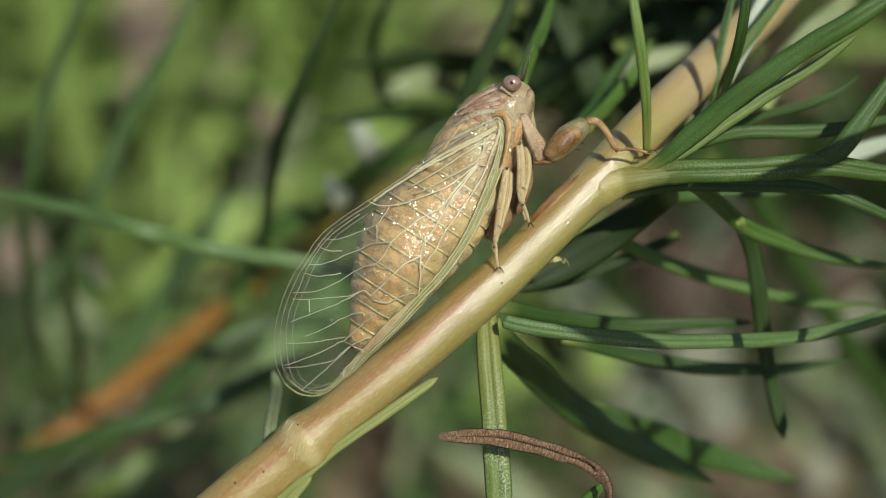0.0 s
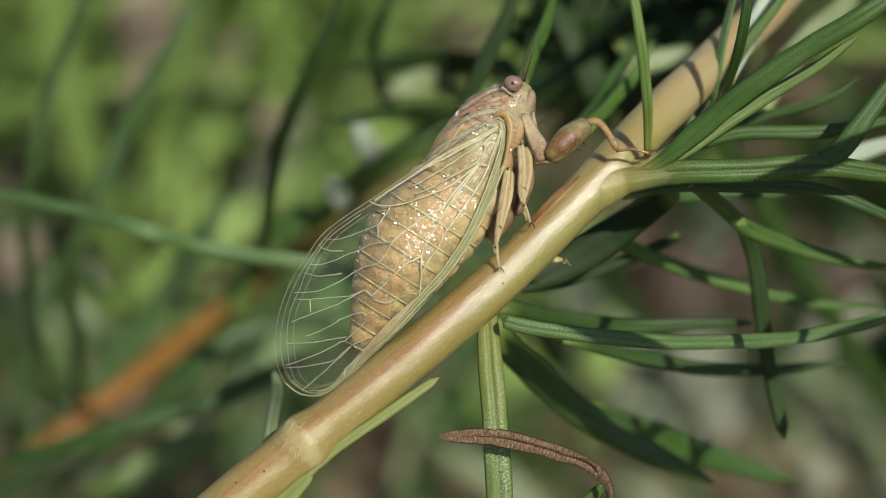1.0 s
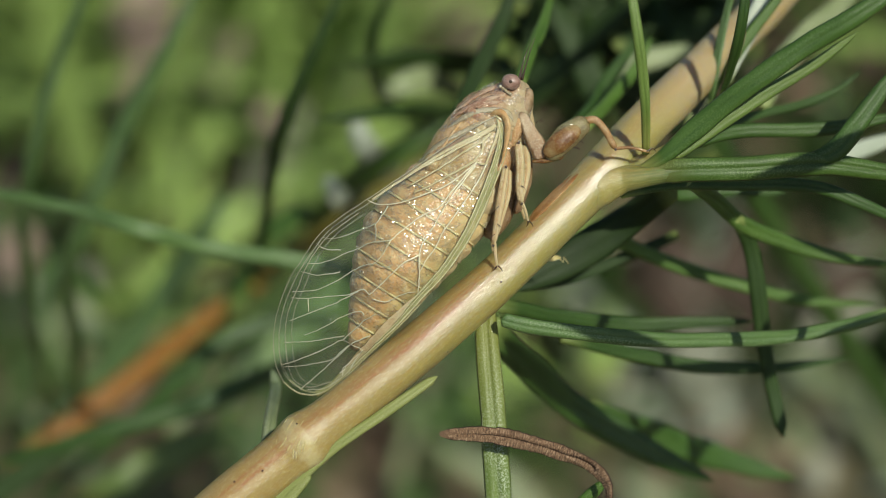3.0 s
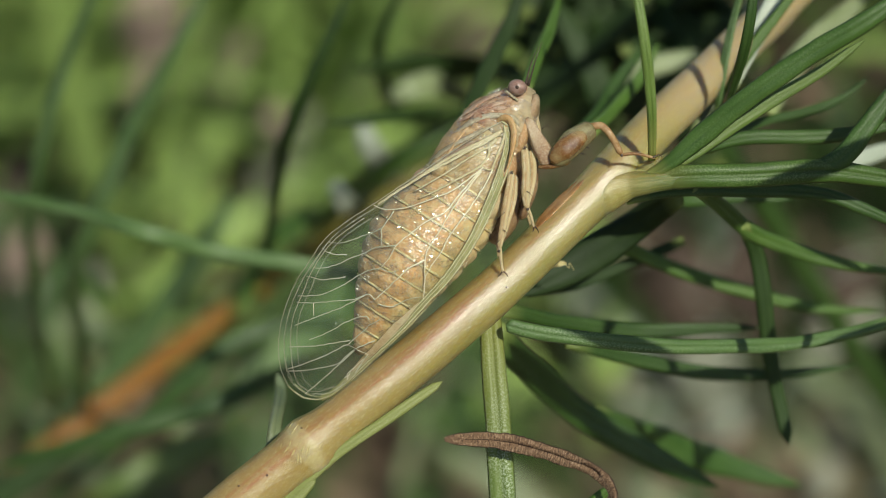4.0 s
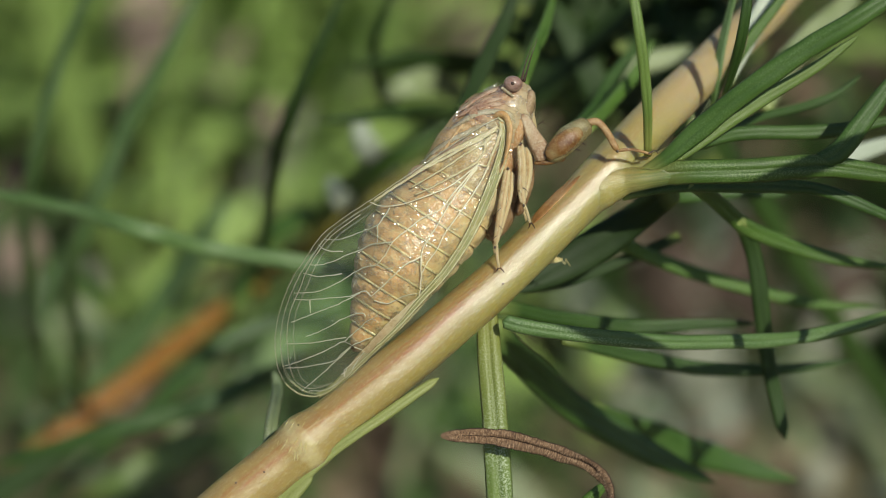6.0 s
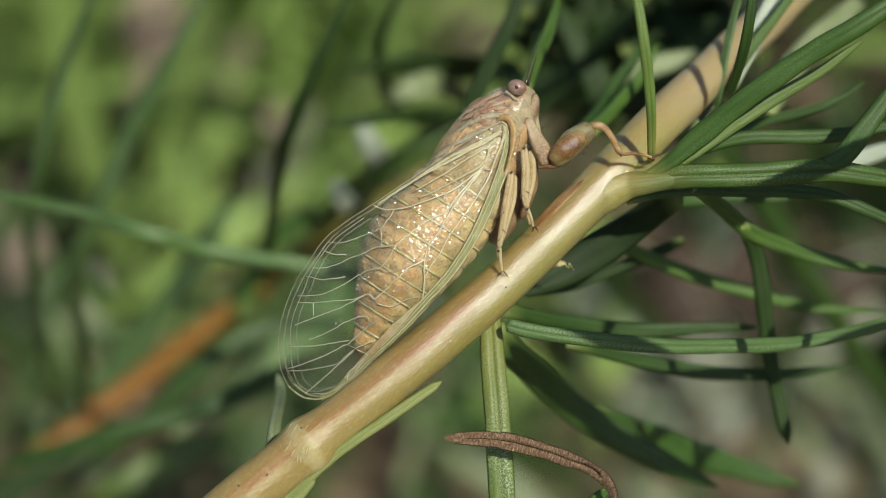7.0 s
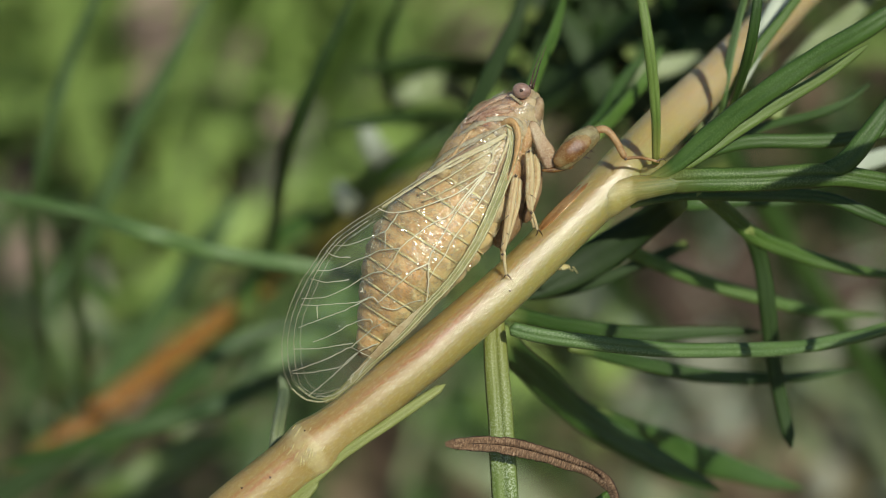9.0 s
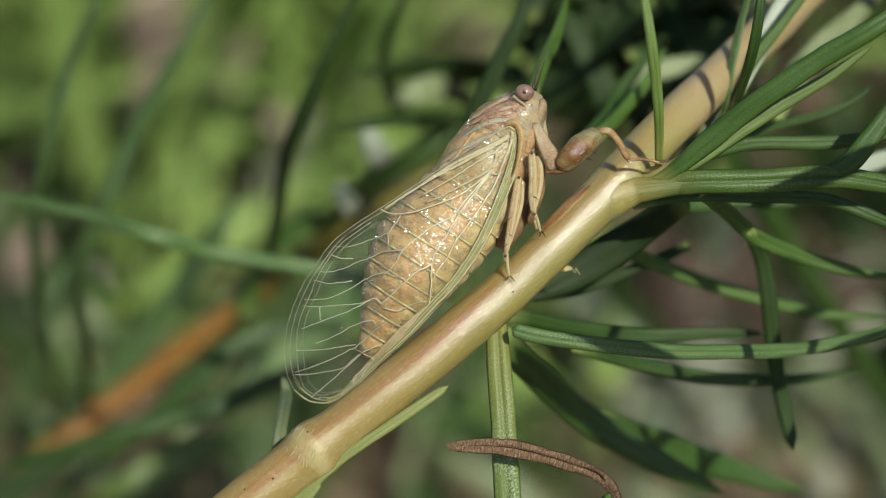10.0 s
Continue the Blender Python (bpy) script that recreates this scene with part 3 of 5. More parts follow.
    leaf([(13.6, 4.75, -0.3), (15.94, 6.15, 0), (18.8, 8.21, -0.5), (21.88, 10.19, -1), (24.86, 11.98, -1), (27.7, 14.07, -1)], 0.93, LEAF_BRIGHT, thick=0.3, ends=(0.35, 0.45), count=30)
    leaf([(11.5, 4.33, -0.6), (13.1, 4.56, -0.1), (14.52, 4.73, 0.5), (16.33, 4.87, 0.95), (20.4, 5.06, 0.9), (24.54, 5.31, 0.4), (27.22, 5.1, 0), (31.96, 4.44, -1)], 1.65, LEAF_STALK, thick=0.5, ends=(0.12, 0.6), twist=(-10, 5), tip=0.05, groove=0.45, count=44)
    leaf([(23.6, 5.3, 0.1), (25.7, 6.1, 0.5), (27.27, 8.05, 0.8), (29.9, 11.6, 0.8)], 1.4, LEAF_DARK, thick=0.4, ends=(0.6, 0.6))
    leaf([(12.04, 3.41, -1.5), (15.67, 4.11, -2), (20.76, 4.18, -3), (25.32, 3.92, -3), (28.36, 2.78, -3), (32.83, 0.81, -4)], 0.99, LEAF_DARK, thick=0.35, ends=(0.7, 0.6))
    leaf([(15.7, 5.9, -1.0), (17.4, 6.85, -2), (20, 7.64, -3), (23.52, 7.75, -3.5), (26.7, 7.94, -4), (29.76, 8.48, -4), (33.13, 9.33, -5)], 1.04, LEAF_FOOT, thick=0.35, ends=(0.25, 0.4))
    leaf([(18.03, 6.93, -5), (21.88, 8.93, -9), (25.92, 10.15, -11), (29.01, 11.34, -12), (30.74, 12.7, -12)], 0.69, LEAF_DARK, thick=0.3)
    leaf([(18.93, 9.85, -3), (19.26, 11.61, -1), (19.5, 13.6, 1), (19.68, 16.01, 2), (19.82, 18.92, 2)], 0.7, LEAF_DARK, thick=0.3, ends=(0.6, 0.6))
    leaf([(19.06, 10.28, -7), (21.03, 13.74, -7), (23.16, 16.58, -7), (25.44, 19.73, -7)], 0.79, LEAF, thick=0.3, ends=(0.6, 0.6))
    leaf([(17.67, 8.45, -9), (19.31, 11.35, -10), (21.2, 14.83, -12), (22.81, 18.84, -14), (23.64, 21.76, -14)], 1.4, LEAF_GREY, thick=0.3, ends=(0.6, 0.6), twist=(30, 30))
    leaf([(20.18, 11.56, -8), (21.78, 15, -8.5), (23.4, 17.87, -9), (24.68, 20.47, -9)], 1.51, LEAF_SILVER, thick=0.3, ends=(0.5, 0.6))
    leaf([(19.29, 10.27, -6), (19.99, 11.75, -6), (20.7, 13.37, -6.5), (21.35, 15, -7)], 0.51, DRY, thick=0.2, ends=(0.5, 0.5))
    leaf([(24.03, 10.66, -16), (27, 14.51, -20), (31, 18.12, -24), (36.13, 22.86, -28)], 2.05, LEAF_GREY, thick=0.4)
    leaf([(18.74, 7.85, -12), (22.39, 10.49, -14), (25.31, 13.63, -16), (26.58, 15.12, -16)], 1.25, LEAF, thick=0.35)
    leaf([(27.4, 5.64, -14), (30.58, 6.78, -15), (32.95, 7.6, -16), (36.93, 8.89, -18)], 1.26, LEAF_SILVER, thick=0.3)
    # right of the stem
    leaf([(34.99, -4, -10), (28.2, -5.63, -7), (23.84, -6.23, -5), (19.24, -6.39, -3), (13.66, -6.2, -1), (7.99, -5.59, 0), (5.38, -5.15, 0.5), (3.97, -4.77, 0.8)], 1.02, LEAF_DULL, thick=0.4, ends=(0.8, 0.95), twist=(-8, 12), tip=0.03, count=50)
    leaf([(3.72, -4.02, -5), (8.25, -4.97, -9), (13.81, -5.71, -12), (19.31, -5.68, -13), (23.24, -5.59, -13)], 1.15, LEAF_DARK, thick=0.35, twist=(10, -20))
    leaf([(8.58, -6.32, -8), (13.69, -7.78, -11), (18.89, -8.83, -13), (24.9, -9.07, -14), (31, -8.38, -15)], 1.08, LEAF_DARK, thick=0.35)
    leaf([(3.44, -5.62, -6), (5.9, -8.24, -10), (9.44, -11.45, -14), (13.42, -14.18, -16), (17.38, -16.31, -17), (20.97, -17.99, -18)], 2.26, LEAF_DARK, thick=0.5, twist=(20, -10))
    leaf([(10.78, -12.38, -15), (15.8, -14.6, -21), (22.2, -17.2, -26), (29.5, -19.2, -28)], 2.4, LEAF_DARK, thick=0.4)
    leaf([(16.61, 4.37, -2), (18.81, 3.13, -5), (21.69, 1.31, -8), (25.3, 0.04, -10), (29.18, -0.98, -11), (34.35, -1.6, -12)], 1.16, LEAF, thick=0.35, tip=0.05)
    leaf([(20.72, 1.93, -7), (22.04, 0.04, -9), (22.79, -3.19, -10), (23.31, -6.48, -11), (24.12, -10.15, -12), (25.02, -14.02, -12)], 1.2, LEAF_DARK_SHADED, thick=0.35, ends=(0.8, 0.8), tip=0.06)
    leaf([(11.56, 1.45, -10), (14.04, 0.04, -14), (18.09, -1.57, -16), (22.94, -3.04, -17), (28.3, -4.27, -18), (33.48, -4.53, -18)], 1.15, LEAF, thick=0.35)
    # these two carry their shade in the colour
    leaf([(15.76, 4.07, -4), (13.74, 2.22, -8), (11.06, 0.24, -9), (8.25, -1.64, -9), (5.2, -3.14, -8)], 2.54, LEAF_DARK_SHADED, thick=0.4, ends=(0.8, 0.3), twist=(-25, 10))
    leaf([(17.87, 0.81, -16), (14.15, -0.72, -15), (10.28, -2.26, -14), (6.41, -3.25, -12)], 0.93, LEAF_DARK_SHADED, thick=0.3)
    leaf([(14.26, 4.45, -9), (17.09, 3.94, -12), (20.97, 4.18, -13), (25.52, 3.77, -13)], 1.4, LEAF_DARK, thick=0.3)
    # under the stem
    leaf([(-12.26, -17.87, 2.4), (-9.92, -15.73, 2.7), (-7, -13.07, 2.6), (-3.87, -10.9, 2.3), (-1.96, -9.62, 2), (-0.15, -8.41, 1.7)], 0.72, LEAF_PALE, thick=0.35, ends=(0.9, 0.75), tip=0.07)
    leaf([(-11.88, -18.38, 2.6), (-10.23, -16.72, 2.8), (-9.15, -15.53, 2.8), (-8.22, -14.61, 2.7)], 0.73, LEAF_PALE, thick=0.3, ends=(0.8, 0.5))
    leaf([(3, -3.9, -1.6), (3.06, -5.94, -1), (3.23, -8.5, -0.4), (3.51, -12.15, 0.2), (3.72, -15.81, 0.4), (3.91, -20.23, 0.4), (4.03, -24.38, 0)], 1.74, LEAF_MID, thick=0.45, ends=(0.75, 0.7), count=34, groove=0.5)
    leaf([(-11.63, -13.65, -3), (-11.47, -11.66, -4), (-11.48, -9.98, -8), (-11.8, -8.63, -8.5)], 0.92, LEAF_GREY, thick=0.35, ends=(0.9, 0.5))
    leaf([(-4.9, -3.6, -30), (-8.1, -2.0, -30), (-12.9, -1.0, -29), (-19.2, -0.04, -29), (-24.5, 1.51, -26), (-30.9, 3.26, -30), (-38.11, 4.67, -34), (-44.56, 5.72, -36)], 1.4, LEAF_DULL, thick=0.4, tip=0.04, count=34)
    leaf([(5.82, -21.24, -1), (8.33, -18.02, 0.4), (9.39, -16.58, 0.9), (10.66, -15.23, 1.4)], 0.95, LEAF, thick=0.3, ends=(0.8, 0.6))
    # behind the insect
    leaf([(5.55, 11.07, -7), (6.45, 13.66, -9), (7.5, 15.93, -11), (8.54, 19.51, -13)], 0.97, LEAF, thick=0.35)
    leaf([(1.1, 8.75, -16), (2.2, 11.69, -18), (3.68, 14.94, -20), (5.39, 18.74, -22), (6.28, 22.3, -22)], 1.4, LEAF_DARK_SHADED, thick=0.35, twist=(25, 0))
    leaf([(10.26, 8.45, -9), (12.78, 10.9, -14), (14.69, 13.2, -16), (16.09, 15.88, -17)], 1.01, LEAF, thick=0.3)
    leaf([(9.44, 7.98, -14), (11.91, 10.61, -18), (13.41, 13.19, -20), (16.29, 16.96, -22)], 1.31, LEAF_DARK, thick=0.3)
    leaf([(14.63, 14.15, -34), (16.82, 15.51, -34), (19.25, 16.33, -34), (22.17, 16.96, -34)], 1.7, LEAF_GREY, thick=0.3, ends=(0.5, 0.5))
    leaf([(10.46, 16.81, -44), (12.44, 17.34, -46), (14.55, 17.76, -46), (16.44, 16.7, -44)], 1.5, LEAF_YELLOW, thick=0.3, ends=(0.5, 0.5))
    leaf([(18.9, 9.49, -7), (19.06, 11.41, -6.5), (19.41, 13.57, -6.5), (20, 16.31, -6.5), (20.85, 19.56, -6)], 0.75, LEAF_DULL, thick=0.25, ends=(0.6, 0.6), twist=(50, 40))
    # long unseen leaves from the crown, added to shade those below
    for q, far, wide, up in (((24.81, -6.35, -5), 30, 1.1, 1), ((16.68, -8.51, -12), 36, 1.3, -1), ((11.86, -5.34, -11), 48, 1.5, 1), ((15.66, -16.86, -17), 44, 1.4, 1), ((22.26, -16.87, -18), 38, 1.2, 1)):
        c = Vector(q) + Vector((0.31, 0.29, 0.905)) * far
        leaf([(37, 31, -29), (52, 27, -20), (64, 16, -5), (60, c.y + 9 * up, 0.5 * c.z), tuple(c + Vector((14, 9 * up, 0))), tuple(c + Vector((2.5, 4 * up, 0))), tuple(c), tuple(c + Vector((-0.6, -1.2 * up, 0)))], wide, LEAF, thick=0.3, tip=0.05, count=36)
    leaf([(37, 31, -29), (54, 30, -12), (66, 18, 10), (54, -2, 26), tuple(Vector((16.31, -15.58, -17)) + Vector((0.31, 0.29, 0.905)) * 50), tuple(Vector((9.86, -11.45, -14)) + Vector((0.31, 0.29, 0.905)) * 54), tuple(Vector((4.21, -6.71, -8)) + Vector((0.31, 0.29, 0.905)) * 57)], 2.4, LEAF, thick=0.3, ends=(0.5, 0.8), tip=0.05, count=40)
    # the crown further up the stem, unseen, its leaves added to cast shade behind
    rng = random.Random(11)
    made = 0
    while made < 70:
        x = rng.uniform(0, 1)
        q = Vector((26.15, 19.57, -16)).lerp(Vector((45.78, 43.03, -38)), x) + Vector((rng.gauss(0, 3), rng.gauss(0, 3), rng.gauss(0, 3)))
        d = Vector((rng.gauss(0, 1) - 0.35, rng.gauss(0, 1) + 0.3, rng.gauss(0, 0.8))).normalized()
        ln = rng.uniform(14, 30)
        pts = [q, q + d * ln * 0.5 + Vector((0, 1.5, 0)), q + d * ln]
        if any(p.y < 17.5 * (108 - p.z) / 108 and p.x < 30 * (108 - p.z) / 108 for p in pts) or any(p.z > 25 or p.x < 17 for p in pts):
            continue
        leaf(pts, rng.uniform(1.2, 2.4), LEAF, thick=0.35, twist=(rng.uniform(-60, 60), rng.uniform(-60, 60)), count=12)
        made += 1
    return herb


build_herb()


# ---- the withered leaf ----
def build_dry_leaf():
    base = spot(*(6.65, -19.84, 2.5))
    ob = thing("withered_leaf", base, "curled brown withered leaf hanging over a green leaf", "leaf")
    part("stalk", tube([(3.99, -20.85, 1), (6.65, -19.84, 2.5), (9.21, -18.31, 3), (10.55, -16.69, 3.2)], [(0, 0.12), (0.7, 0.22), (1, 0.3)], 24, 10, 0.3), DRY, ob, "thin dark withered stalk")
    part("blade", blade([(10.13, -17.43, 3.1), (10.66, -16.33, 3.2), (10.55, -15.04, 3.2), (9.42, -13.88, 3), (7.78, -13.22, 2.8), (5.27, -12.49, 2.6), (2.74, -12.02, 2.6), (-0.04, -11.96, 2.8)], 1.11, 0.15, twist=(70, -14), ends=(0.08, 0.85), count=300, tip=0.11, seed=4.4, groove=2.2, crumple=0.7, pleat=True), DRY, ob)
    return ob


withered_leaf = build_dry_leaf()

husk = thing("husk", spot(*(7.79, -0.88, -3.5)), "tiny pale husk caught on a dark green leaf", "debris")
part("scale", blade([(7.26, -0.96, -3.6), (7.65, -0.84, -3.2), (8.21, -0.84, -3.5)], 0.42, 0.1, ends=(0.6, 0.4), count=20, crumple=1.2), PAPER, husk)
part("thread", tube([(8.09, -0.84, -3.4), (8.35, -1.11, -3.3), (8.39, -0.8, -3.3), (8.71, -1.26, -3.5)], 0.025, 14, 5), PAPER, husk)


# ---- the insect ----
TAIL, ALONG = Vector((-5.327, -6.325)), Vector((0.5334, 0.8459))
ACROSS = Vector((-ALONG.y, ALONG.x))


def body(s, t, z):
    """A place on the insect: s from tail to head, t towards its back, z towards its near side, in mm."""
    q = TAIL + ALONG * s + ACROSS * t
    return spot(q.x, q.y, z)


BACK = [(-0.2, 0.35), (0, 0.75), (1, 1.35), (3, 2.45), (5, 3.4), (7, 3.9), (9, 3.8), (11, 3.3), (12.5, 2.85), (14.6, 2.85), (16, 2.75), (17.3, 2.45), (18.5, 1.9), (19.6, 1.2), (20.3, 0.5)]
BELLY = [(-0.2, -0.1), (0, -0.4), (1, -0.9), (3, -1.6), (5, -2.2), (7, -2.65), (9, -3.0), (11, -3.2), (12.5, -3.0), (14.6, -2.7), (16, -2.5), (17.3, -2.2), (18.5, -1.7), (19.6, -1.2), (20.3, -0.4)]


DEPTH = [(-0.2, 0.25), (0, 0.55), (1, 1.1), (3, 2.25), (5, 3.15), (6.5, 3.35), (9, 3.05), (12, 2.55), (14.6, 2.4), (16, 2.25), (17.3, 2.1), (18.5, 1.7), (19.6, 1.15), (20.3, 0.45)]


def section(s, grow=0.0):
    hi, lo = ramp(BACK, s), ramp(BELLY, s)
    return 0.5 * (hi + lo), 0.5 * (hi - lo) + grow, ramp(DEPTH, s) + grow


def fill(stations, steps):
    """More stations between the given ones."""
    made = []
    for a, b in zip(stations, stations[1:]):
        made += [tuple(p + (q - p) * i / steps for p, q in zip(a, b)) for i in range(steps)]
    return made + [stations[-1]]


def lathe(stations, sides=36, rough=0.0, seed=0, z0=0.0, wrinkle=0.0, pebble=0.0):
    """A rounded body through stations (s, t centre, half width, half depth)."""
    rings = []
    for s, c, a, b in stations:
        ring = []
        for j in range(sides):
            g = 2 * math.pi * j / sides
            k = 1 + rough * noise.noise((math.cos(g) * 3 + seed, math.sin(g) * 3, s * 1.5))
            if wrinkle:
                k += wrinkle * (noise.noise((g * 9 + seed, s * 0.9, 4.0)) * 0.6 + noise.noise((g * 4, s * 5.0, seed)) * 0.5)
            if pebble:
                x, y, z = s, c + a * math.cos(g), b * math.sin(g)
                k += pebble / a * (0.3 * noise.noise((x * 2.6, y * 2.6, z * 2.6)) + 0.8 * noise.noise((x * 7.5, y * 7.5, z * 7.5)))
            ring.append(body(s, c + a * k * math.cos(g), z0 + b * k * math.sin(g)))
        rings.append(ring)
    return skin(bmesh.new(), rings)


def blob(s, t, z, a, b, c, sides=20, turn=0.0):
    """An egg-shaped lump with half-axes a along, b across and c in depth."""
    rings = []
    for i in range(1, 12):
        g = math.pi * i / 12
        rings.append([])
        for j in range(sides):
            h = 2 * math.pi * j / sides
            x, y = -a * math.cos(g), b * math.sin(g) * math.cos(h)
            rings[-1].append(body(s + x * math.cos(turn) - y * math.sin(turn), t + x * math.sin(turn) + y * math.cos(turn), z + c * math.sin(g) * math.sin(h)))
    return skin(bmesh.new(), rings)


def on_body(s, g, grow=0.0):
    """A place on the body's skin at the angle g round it."""
    c, h, d = section(s, grow)
    return body(s, c + h * math.cos(g), d * math.sin(g))


def body_line(points, radius, grow=0.0, flat=0.6, seed=0):
    """A raised fold that follows the near side of the body through places (s, t)."""
    path = glide([(*q, 0) for q in points], 14 * len(points))
    n = len(path)
    rings = []
    for i, q in enumerate(path):
        t = (path[min(i + 1, n - 1)] - path[max(i - 1, 0)]).normalized()
        r = radius * min(1, 0.25 + 5 * min(i, n - 1 - i) / n) * (1 + 0.35 * noise.noise((i * 0.35, seed, 0)))
        rings.append([])
        for j in range(8):
            a = 2 * math.pi * j / 8
            x, y = q.x - t.y * r * math.cos(a), q.y + t.x * r * math.cos(a)
            c, h, d = section(x, grow)
            z = d * math.sqrt(max(0.02, 1 - ((y - c) / h) ** 2))
            rings[-1].append(body(x, y, z + flat * r * math.sin(a)))
    return skin(bmesh.new(), rings)


def moisture(places):
    """Small flat films of moisture, each (place, way out, way along, length, width)."""
    bm = bmesh.new()
    for o, out, way, a, b in places:
        side = out.cross(way)
        rim = [(1, 0.1), (0.45, 0.95), (-0.5, 0.9), (-1, -0.15), (-0.4, -1), (0.55, -0.85)]
        top = [bm.verts.new(o + (way * (x * a) + side * (y * b) + out * 0.02) * 0.001) for x, y in rim]
        low = [bm.verts.new(o + (way * (x * a * 1.2) + side * (y * b * 1.2) - out * 0.02) * 0.001) for x, y in rim]
        bm.faces.new(top)
        for j in range(6):
            k = (j + 1) % 6
            bm.faces.new((low[j], low[k], top[k], top[j]))
    return bm


COSTA_LINE = [(17.16, 0.23), (17, -0.6), (16.32, -1.15), (14.52, -1.71), (11.86, -2.2), (9.48, -2.43), (6.96, -2.33), (4.69, -1.9), (2.25, -1.46), (0.01, -0.88), (-2.18, -0.34), (-3.61, 0.03), (-4.5, 0.57), (-5.08, 1.64), (-4.99, 2.86)]
HIND_LINE = [(17.16, 0.23), (15.91, 0.92), (13.97, 1.83), (12.07, 2.68), (10.4, 3.42), (8.62, 4.22), (6.79, 5.1), (4.72, 5.87), (2.75, 6), (1.03, 6), (-0.92, 5.66), (-2.64, 5.03), (-4.11, 4.04), (-4.99, 2.86)]


def wing_z(s, t, side):
    """The wing lies close over the body and droops beyond the tail."""
    near = [(-6, -2.3), (-3, -0.9), (0, 0.75), (2, 1.55), (5, 2.3), (9, 2.5), (14, 2.2), (18, 1.8)]
    far = [(-6, 2.9), (-3, 2.5), (0, 2.2), (5, 2.3), (9, 2.4), (18, 1.8)]
    crest = ramp(near if side > 0 else far, s)
    free = crest * math.sqrt(max(0.05, 1 - ((t - 0.5) / 7.2) ** 2)) - 0.25 * max(0, t - 2.5)
    c, h, d = section(max(s, 0.0))
    inside = 1 - ((t - c) / (h + 0.25)) ** 2
    lie = (d + 0.2) * math.sqrt(inside) if s > -0.3 and inside > 0 else -3.0
    x, y = free * 3.0, lie * 3.0
    top = max(x, y)
    return side * (top + math.log(math.exp(x - top) + math.exp(y - top))) / 3.0


def wing_line(points, radius, side, shift=(0, 0), count=None, sides=6, lift=0.03, flat=1.0, taper=False):
    """A vein that follows the wing's skin."""
    path = [Vector((p.x + shift[0] + 0.035 * noise.noise((p.x * 2.4, p.y * 2.4, 1.0)), p.y + shift[1] + 0.035 * noise.noise((p.x * 2.4, p.y * 2.4, 9.0)))) for p in glide([(*q, 0) for q in points], count or 8 * len(points))]
    rings = []
    n = len(path)
    for i, q in enumerate(path):
        t = (path[min(i + 1, n - 1)] - path[max(i - 1, 0)]).normalized()
        m = Vector((-t.y, t.x))
        r = radius * (0.5 + 0.5 * (1 - i / n) ** 1.3)
        if taper:
            r *= min(1, 0.15 + 2.2 * i / n, 0.15 + 4 * (1 - i / n))
        rings.append([])
        for j in range(sides):
            a = 2 * math.pi * j / sides
            p = q + m * (r * math.cos(a))
            rings[-1].append(body(p.x, p.y, wing_z(p.x, p.y, side) + flat * r * math.sin(a) + lift * side))
    return skin(bmesh.new(), rings)


def wing_sheet(side, shift=(0, 0)):
    n, m = 56, 18
    a = glide([(*q, 0) for q in COSTA_LINE], n)
    b = glide([(*q, 0) for q in HIND_LINE], n)
    rings = []
    for p, q in zip(a, b):
        rings.append([])
        for j in range(m):
            r = p.lerp(q, j / (m - 1))
            x, y = r.x + shift[0], r.y + shift[1]
            z = wing_z(x, y, side) + 0.05 * noise.noise((x * 0.9, y * 0.9, side))
            rings[-1].append(body(x, y, z))
    return skin(bmesh.new(), rings, closed=False)


# veins from the elbow over the body, then towards the hind edge, the tip and at the root
FAN_VEINS = [
    [(8.21, 4.31), (8.35, 3.65), (8.83, 2.86), (9.53, 2.14), (10.44, 1.44), (11.63, 0.57), (12.85, 0.06), (13.95, -0.32)],
    [(4.98, 1.81), (5.72, 1.64), (6.9, 1.65), (8.13, 1.25), (9.21, 0.82), (10.24, 0.2), (11.21, 0.09), (12.43, -0.08), (13.77, -0.3)],
    [(7.02, -0.35), (7.63, -0.17), (8.8, -0.15), (10.01, -0.11), (10.9, -0.1), (12.24, -0.2), (13.72, -0.37)],
    [(6.07, -0.94), (7.15, -0.9), (7.84, -0.97), (9.04, -0.85), (10.09, -0.91), (11.7, -1.01), (13.06, -1.01), (14.21, -0.92)],
    [(4.78, -1.62), (5.7, -1.17), (6.47, -0.69), (7.02, -0.35)],
    [(3.17, 1.0), (3.98, 0.76), (4.95, 0.51), (6.03, 0.21), (7.02, -0.35)],
]
HIND_VEINS = [
    [(4.98, 1.81), (4.57, 2.3), (3.73, 2.8), (2.78, 3.27), (1.64, 4.02), (1.0, 4.75), (0.54, 5.46)],
    [(6.87, 1.64), (6.44, 2.18), (5.96, 2.75), (5.25, 3.19), (4.64, 3.69), (3.79, 4.26), (3.07, 4.93), (2.66, 5.57)],
    [(8.58, 3.0), (8.01, 3.02), (7.19, 3.1), (6.55, 3.58), (5.75, 4.18), (5.04, 4.83), (4.62, 5.56)],
    [(7.19, 3.1), (6.83, 2.78), (6.27, 2.46)],
    [(4.59, 4.1), (4.16, 4.85), (4.03, 5.4), (4.07, 5.75)],
    [(3.35, 3.4), (2.89, 3.91), (2.32, 4.67), (1.99, 5.59)],
    [(3.17, 1.0), (3.19, 1.58), (2.41, 2.16), (1.89, 2.84), (0.72, 4.35), (0.17, 5.27)],
    [(5.07, 1.87), (5.18, 1.16), (5.53, 0.74)],
]
